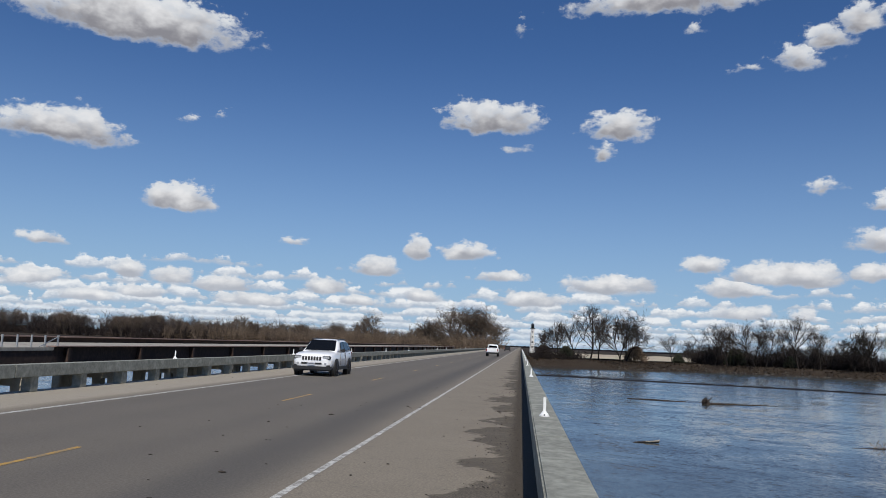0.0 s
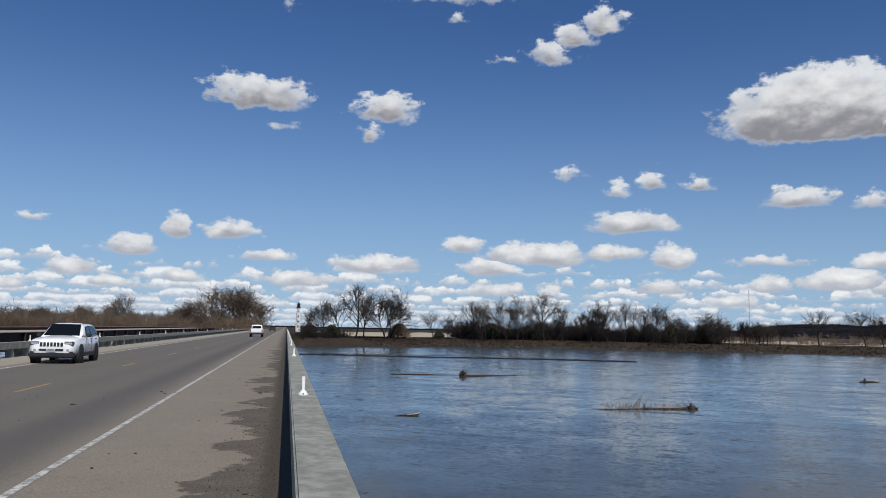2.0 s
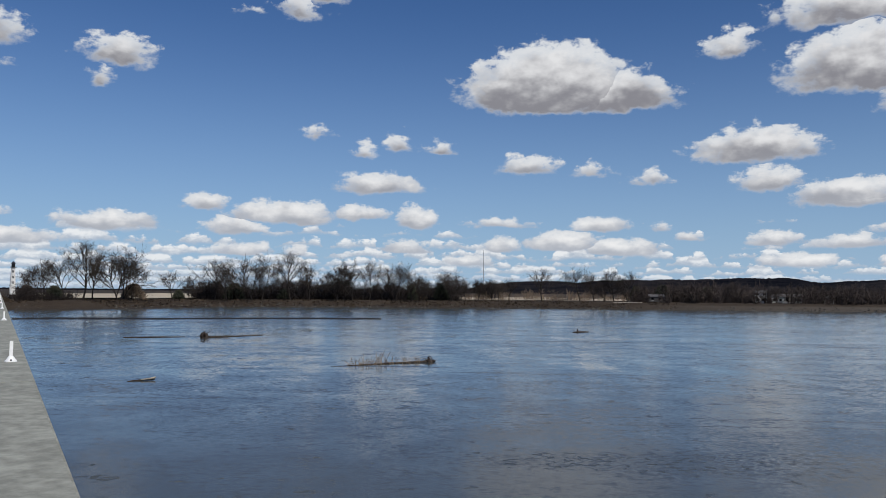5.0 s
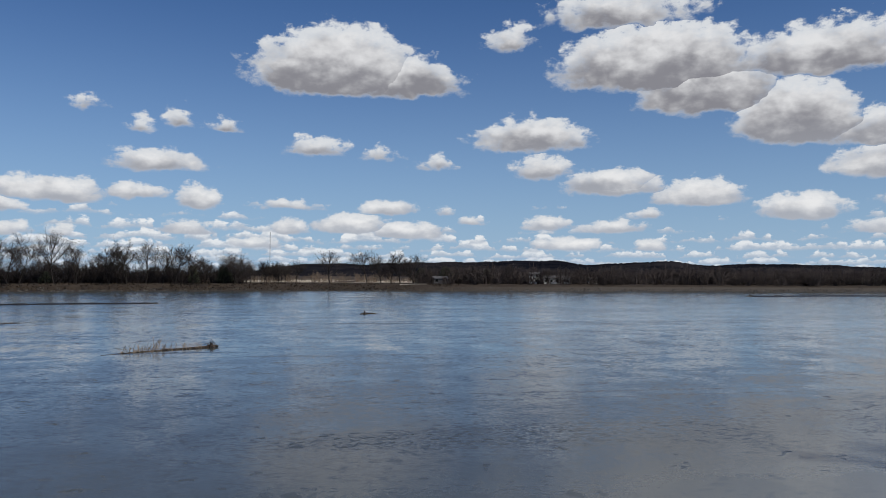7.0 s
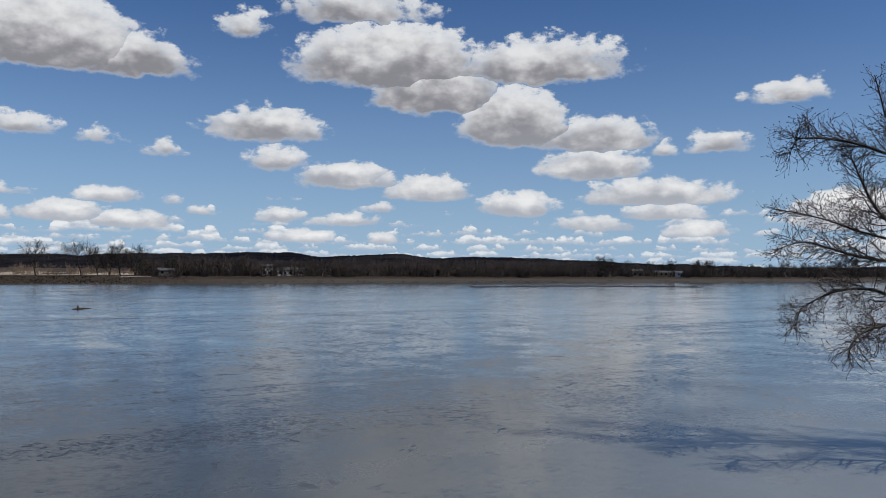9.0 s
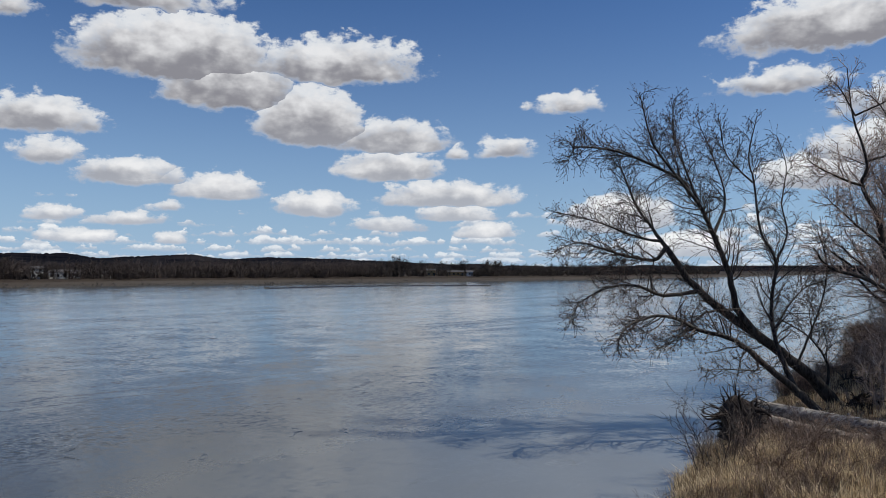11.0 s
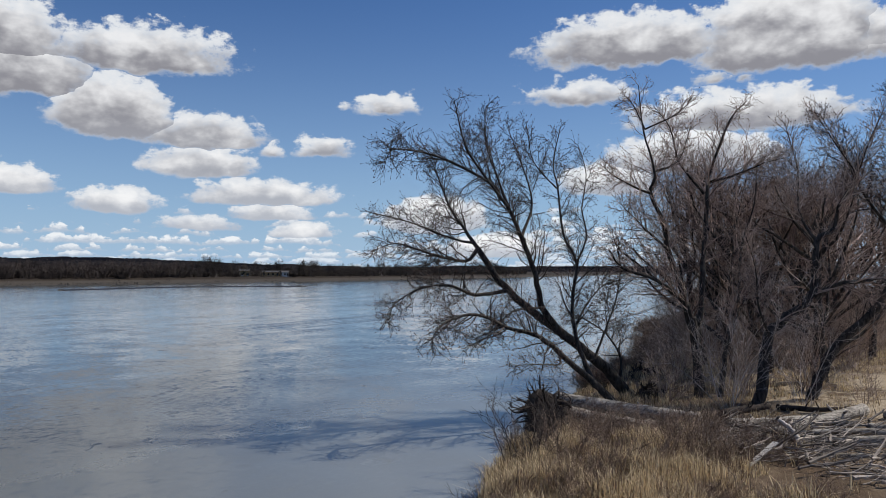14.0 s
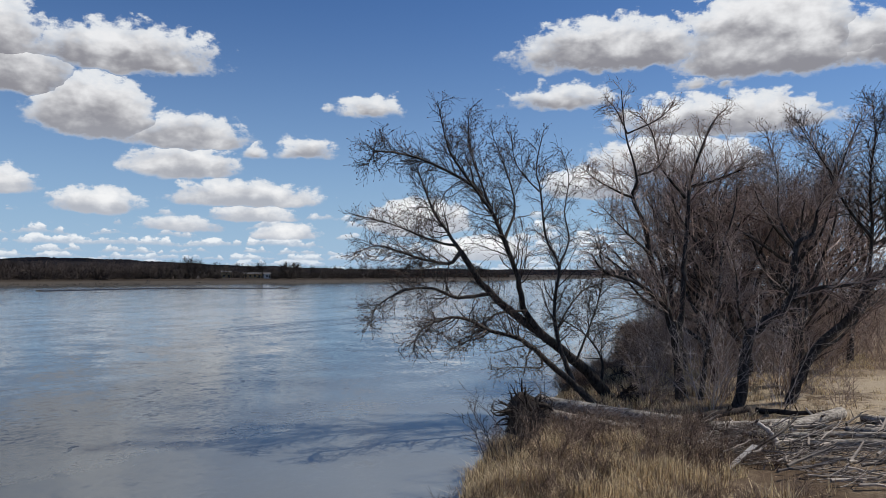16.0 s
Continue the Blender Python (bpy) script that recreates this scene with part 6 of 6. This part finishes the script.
# ---- in the river ----
def floating_log(points, r0, r1, label, knots=2, seed=1, mat=None):
    o = drift_log(points, r0, r1, label, mat or M_WETWOOD, "floating_log", knots, seed)
    o["group"] = "logs in the river"
    return o


floating_log([(26.0, 115.0, -5.15), (29, 116, -5.16), (35.4, 118.2, -5.2)], 0.2, 0.07, "dark snagged log lying low in the river", 3, 21)
root_plate(26.0, 115.0, -5.25, 1.35, 44, "torn root end of the snagged log above the water", M_WETWOOD, (-0.3, -0.2, 0.9))
floating_log([(15.7, 119.0, -5.18), (19.5, 118.5, -5.12), (23.9, 117.9, -5.2)], 0.09, 0.09, "thin dark log just breaking the water", 0, 22)
floating_log([(8.75, 62.7, -5.2), (9.6, 62.8, -5.14), (10.7, 62.9, -5.1)], 0.05, 0.07, "dark piece of drift with a pale broken end", 3, 23)
floating_log([(9.7, 62.6, -5.1), (10.3, 62.7, -5.04), (10.75, 62.8, -4.98)], 0.05, 0.07, "pale broken wood riding on the drift", 1, 24, M_DRIFT)
floating_log([(26.6, 67.3, -5.24), (31.5, 67.75, -5.17), (37.6, 67.9, -5.14)], 0.06, 0.12, "long dark drift trunk with upright twigs", 2, 25)
rng = random.Random(33)
runs = []
for _ in range(70):
    x = rng.uniform(28.2, 36.4)
    s = bend(rng, Vector((x, 67.6 + rng.gauss(0, 0.25), -5.2)), Vector((rng.gauss(0, 0.5), rng.gauss(0, 0.3), 1)), rng.uniform(0.3, 0.95) * (1.7 if 30.5 < x < 33.5 and rng.random() < 0.2 else 1), 4, 0.2, 0)
    runs.append((s, taper(0.026, 0.010, 4), 4))
    for p, d2, r, q_ in sprout(rng, s, taper(0.03, 0.01, 4), 2, 45, 0.3, 1.0):
        runs.append((bend(rng, p, d2, 0.25, 2, 0.2, 0), taper(0.014, 0.007, 2), 3))
raft = thing("drift_branches", 0, 0, 0, "brown twiggy branches standing out of the drift trunk", "branches")
raft["kind"] = "stuff"
link_mesh("twig_mass", *tubes(runs), M_SCRUB, raft)["kind"] = "stuff"
root_plate(37.0, 67.9, -5.3, 0.85, 45, "clump of roots at the end of the drift trunk", M_WETWOOD, (0.2, 0, 0.7))
floating_log([(87.6, 107.6, -5.2), (88.0, 107.9, -4.95), (87.8, 107.9, -4.55)], 0.2, 0.10, "stub of a snag sticking out of the river", 3, 26)
floating_log([(87.0, 107.9, -5.2), (88.6, 108.1, -5.08), (91.0, 108.6, -5.2)], 0.16, 0.10, "dark log lying low beside the snag", 0, 27)


def bar(points, half, high, label, seed, name="sandbar"):
    """A low wet bank of sand just clear of the water."""
    line = smooth_line([Vector((x, y, WATER_Z)) for x, y in points], 14)
    v, f = [], []
    for i, p in enumerate(line):
        d = (line[min(i + 1, len(line) - 1)] - line[max(i - 1, 0)]).normalized()
        n = Vector((-d.y, d.x, 0))
        w = half * (0.55 + 0.6 * noise.noise(Vector((i * 0.35, seed, 0)))) * min(1, i / 4, (len(line) - 1 - i) / 4) + 0.05
        h = high * (0.7 + 0.6 * noise.noise(Vector((i * 0.6, seed, 4))))
        for s, k in ((-1.4, -0.3), (-1, 0.0), (-0.3, 1.0), (0.4, 0.8), (1, 0.0), (1.4, -0.3)):
            q_ = p + n * w * s
            v.append((q_.x, q_.y, WATER_Z + h * k))
    for i in range(len(line) - 1):
        for k in range(5):
            a = i * 6 + k
            f.append((a, a + 1, a + 7, a + 6))
    return tagged(link_mesh(name, v, f, M_WETMUD, smooth=True), label, "sandbar", kind="structure")


bar(((3, 198), (14, 197), (30, 191), (49, 188), (66, 184), (82, 176)), 1.0, 0.40, "long low line of dark wet sand in the river", 3.0)
bar(((268, 120), (285, 112), (313, 97), (326, 72), (333, 46)), 2.4, 0.55, "low dark wet sandbar in the river", 5.0)
bar(((8, 210), (26, 206), (46, 204)), 0.5, 0.12, "long low line of dark wet sand in the river", 7.0)

# ---- on the far bank ----
M_FIELD = material("straw_field", (0.46, 0.39, 0.28), 0.95, grain=0.25, scale=0.3, stain=0.5, stain_scale=0.02, dark=0.6)


def field(az0, az1, d0, d1, z, name="field"):
    v, f = [], []
    n = int((az1 - az0) * 2)
    for i in range(n + 1):
        az = az0 + (az1 - az0) * i / n
        for d in (d0, (d0 + d1) / 2, d1):
            v.append((*polar(az, d + shore_distance(az)), z + 0.15 * noise.noise(Vector((az, d * 0.02, 0)))))
    for i in range(n):
        for k in range(2):
            a = i * 3 + k
            f.append((a, a + 1, a + 4, a + 3))
    return tagged(link_mesh(name, v, f, M_FIELD, smooth=True), "pale straw-coloured field behind the river trees", "field", kind="structure")


field(2.0, 12.5, 30, 1000, -1.75)
field(29.5, 43, 50, 1000, -1.95)

def cedar(seed, tall, wide):
    rng = random.Random(seed)
    runs = []
    for _ in range(420):
        s = rng.random() ** 0.8
        a, r = rng.random() * 2 * math.pi, wide * (1 - s) ** 0.6 * (0.55 + 0.45 * rng.random())
        p = Vector((math.cos(a) * r, math.sin(a) * r, 0.3 + tall * s * 0.95))
        d = Vector((math.cos(a), math.sin(a), 0.6))
        runs.append((bend(rng, p, d, wide * 0.35, 2, 0.3, 0.1), [0.28, 0.2, 0.03], 4))
    return runs


for az, d, tall, wide, mat, label in ((14.6, 322, 6.4, 4.4, M_CEDAR, "dense dark round cedar on the far bank"), (18.0, 324, 4.2, 3.0, M_CEDAR, "dense dark round cedar on the far bank"), (29.3, 352, 6.5, 4.4, M_CEDAR, "dense dark round cedar on the far bank"),
                                      (27.2, 352, 7.5, 2.4, M_CEDAR, "dense dark pointed cedar on the far bank"), (8.0, 312, 5.2, 4.6, M_SCRUB, "round russet bush on the far bank"), (1.6, 296, 4.4, 3.4, M_FAR_TWIG, "dark round bush at the end of the bridge"),
                                      (3.2, 300, 4.4, 3.2, M_CEDAR, "dense dark round cedar on the far bank"), (43.2, 372, 7.0, 3.4, M_CEDAR, "dense dark pointed cedar on the far bank"), (10.9, 320, 3.4, 2.4, M_CEDAR, "dense dark round cedar on the far bank"),
                                      (45.0, 385, 7.5, 4.4, M_CEDAR, "dense dark round cedar on the far bank"), (48.0, 395, 6.5, 4.4, M_CEDAR, "dense dark round cedar on the far bank")):
    t = thing("far_bush", *polar(az, max(d, shore_distance(az) + 20)), -2.4, label, "bush", "bushes on the far bank")
    link_mesh("crown", *tubes(cedar(int(az * 10), tall, wide)), mat, t)
    link_mesh("trunk", *tubes([([Vector((0, 0, -0.2)), Vector((0, 0, tall * 0.7))], [0.25, 0.06], 6)]), M_FAR_BARK, t)

M_SIDING = material("white_siding", (0.68, 0.67, 0.64), 0.7, grain=0.1, scale=2, stain=0.3, stain_scale=0.5)
# the tall white tower by the road
tower = thing("lighthouse_tower", 7.2, 520.0, -2.0, "tall white tapering tower with a dark lantern top", "tower")
bm = bmesh.new()
rod(bm, (0, 0, 0), (0, 0, 15.6), 1.75, 1.05, 8)
part("shaft", bm, M_SIDING, tower)
bm = bmesh.new()
rod(bm, (0, 0, 15.62), (0, 0, 16.0), 1.75, 1.75, 8)
part("gallery", bm, M_TRIM, tower)
bm = bmesh.new()
rod(bm, (0, 0, 16.02), (0, 0, 17.9), 0.95, 0.95, 8)
part("lantern", bm, M_GLASS_DARK, tower)
bm = bmesh.new()
rod(bm, (0, 0, 17.92), (0, 0, 19.2), 1.3, 0.2, 8)
part("roof", bm, M_CAR_DARK, tower)
for i in range(4):
    z = 3.0 + 3.2 * i
    r = (1.75 - 0.70 * z / 15.6) * 0.93
    part("window", a_box(-0.45, 0.45, -r - 0.03, -r * 0.85, z, z + 1.3), M_TRIM, tower)

# radio mast on the hill
mx, my = polar(32.36, 1500)
mast = thing("radio_mast", mx, my, -2.0, "thin steel radio mast far behind the river", "mast")
bm = bmesh.new()
for k in range(3):
    a = 2 * math.pi * k / 3
    c = Vector((0.55 * math.cos(a), 0.55 * math.sin(a), 0))
    rod(bm, c, c + Vector((0, 0, 84)), 0.14, sides=5)
part("lattice", bm, M_GALV, mast)
for i in range(28):
    bm = bmesh.new()
    for k in range(3):
        a, b = 2 * math.pi * k / 3, 2 * math.pi * (k + 1) / 3
        rod(bm, (0.55 * math.cos(a), 0.55 * math.sin(a), 3 * i), (0.55 * math.cos(b), 0.55 * math.sin(b), 3 * i + 3), 0.10, sides=4)
    part("brace", bm, M_GALV, mast)

M_ROOF = material("dark_shingle", (0.09, 0.085, 0.085), 0.9, grain=0.3, scale=2)
M_TAN = material("tan_siding", (0.40, 0.27, 0.13), 0.8, grain=0.15, scale=2, stain=0.3, stain_scale=0.5)


def house(az, d, wide, deep, tall, pitch, wall_mat, label, base=-2.2, windows=3, storeys=1, name="house"):
    x, y = polar(az, d)
    h = thing(name, x, y, base, label, "house", "houses on the far bank", -az)
    part("wall", a_box(-wide / 2, wide / 2, 0, deep, -0.3, tall), wall_mat, h)
    bm = bmesh.new()
    v = [bm.verts.new(c) for c in ((-wide / 2 - 0.3, -0.4, tall), (wide / 2 + 0.3, -0.4, tall), (wide / 2 + 0.3, deep + 0.4, tall), (-wide / 2 - 0.3, deep + 0.4, tall),
                                   (-wide / 2 - 0.3, deep / 2, tall + pitch), (wide / 2 + 0.3, deep / 2, tall + pitch))]
    for f in ((0, 1, 5, 4), (2, 3, 4, 5), (0, 4, 3), (1, 2, 5), (0, 3, 2, 1)):
        bm.faces.new([v[i] for i in f])
    part("roof", bm, M_ROOF, h)
    for s in range(storeys):
        for i in range(windows):
            wx = -wide / 2 + wide * (i + 0.5) / windows
            w = part("window", a_box(wx - 0.55, wx + 0.55, -0.05, 0.02, 0.8 + 2.7 * s, 2.0 + 2.7 * s), M_GLASS_DARK, h)
            part("sill", a_box(wx - 0.65, wx + 0.65, -0.10, -0.052, 0.68 + 2.7 * s, 0.8 + 2.7 * s), M_SIDING, w)
    part("door", a_box(wide * 0.36 - 0.45, wide * 0.36 + 0.45, -0.06, 0.02, 0.0, 2.05), M_TRIM, h)
    return h


house(51.4, 386, 5.0, 6, 4.3, 1.4, M_SIDING, "white two-storey house among bare trees", storeys=2, windows=2)
house(53.0, 392, 13.0, 7, 2.7, 1.4, M_SIDING, "long low white house among bare trees", windows=5)
house(55.5, 398, 4.2, 5, 2.4, 1.0, M_SIDING, "small white shed among bare trees", windows=1)
house(44.6, 374, 7.0, 6, 2.4, 1.2, M_ROOF, "grey cabin among bare trees", windows=2)
house(77.8, 488, 5.6, 6, 3.6, 1.0, M_TAN, "tan cabin with a dark roof on the far bank", windows=2)
house(79.6, 500, 11.0, 6, 2.6, 1.1, M_TAN, "low tan building on the far bank", windows=4)
house(80.6, 500, 4.0, 5, 2.6, 1.0, M_SIDING, "small pale building on the far bank", windows=1)
house(73.2, 470, 8.0, 6, 2.2, 1.0, M_ROOF, "dark low cabin among bare trees", windows=3)
house(16.9, 372, 5.0, 5, 2.6, 1.2, M_SIDING, "pale cabin behind the river trees", windows=1)
drift_log([(*polar(41.6, 352), -2.6), (*polar(42.6, 352), -2.3), (*polar(43.6, 353), -2.2)], 0.25, 0.12, "pale fallen trunk on the far bank", seed=31)
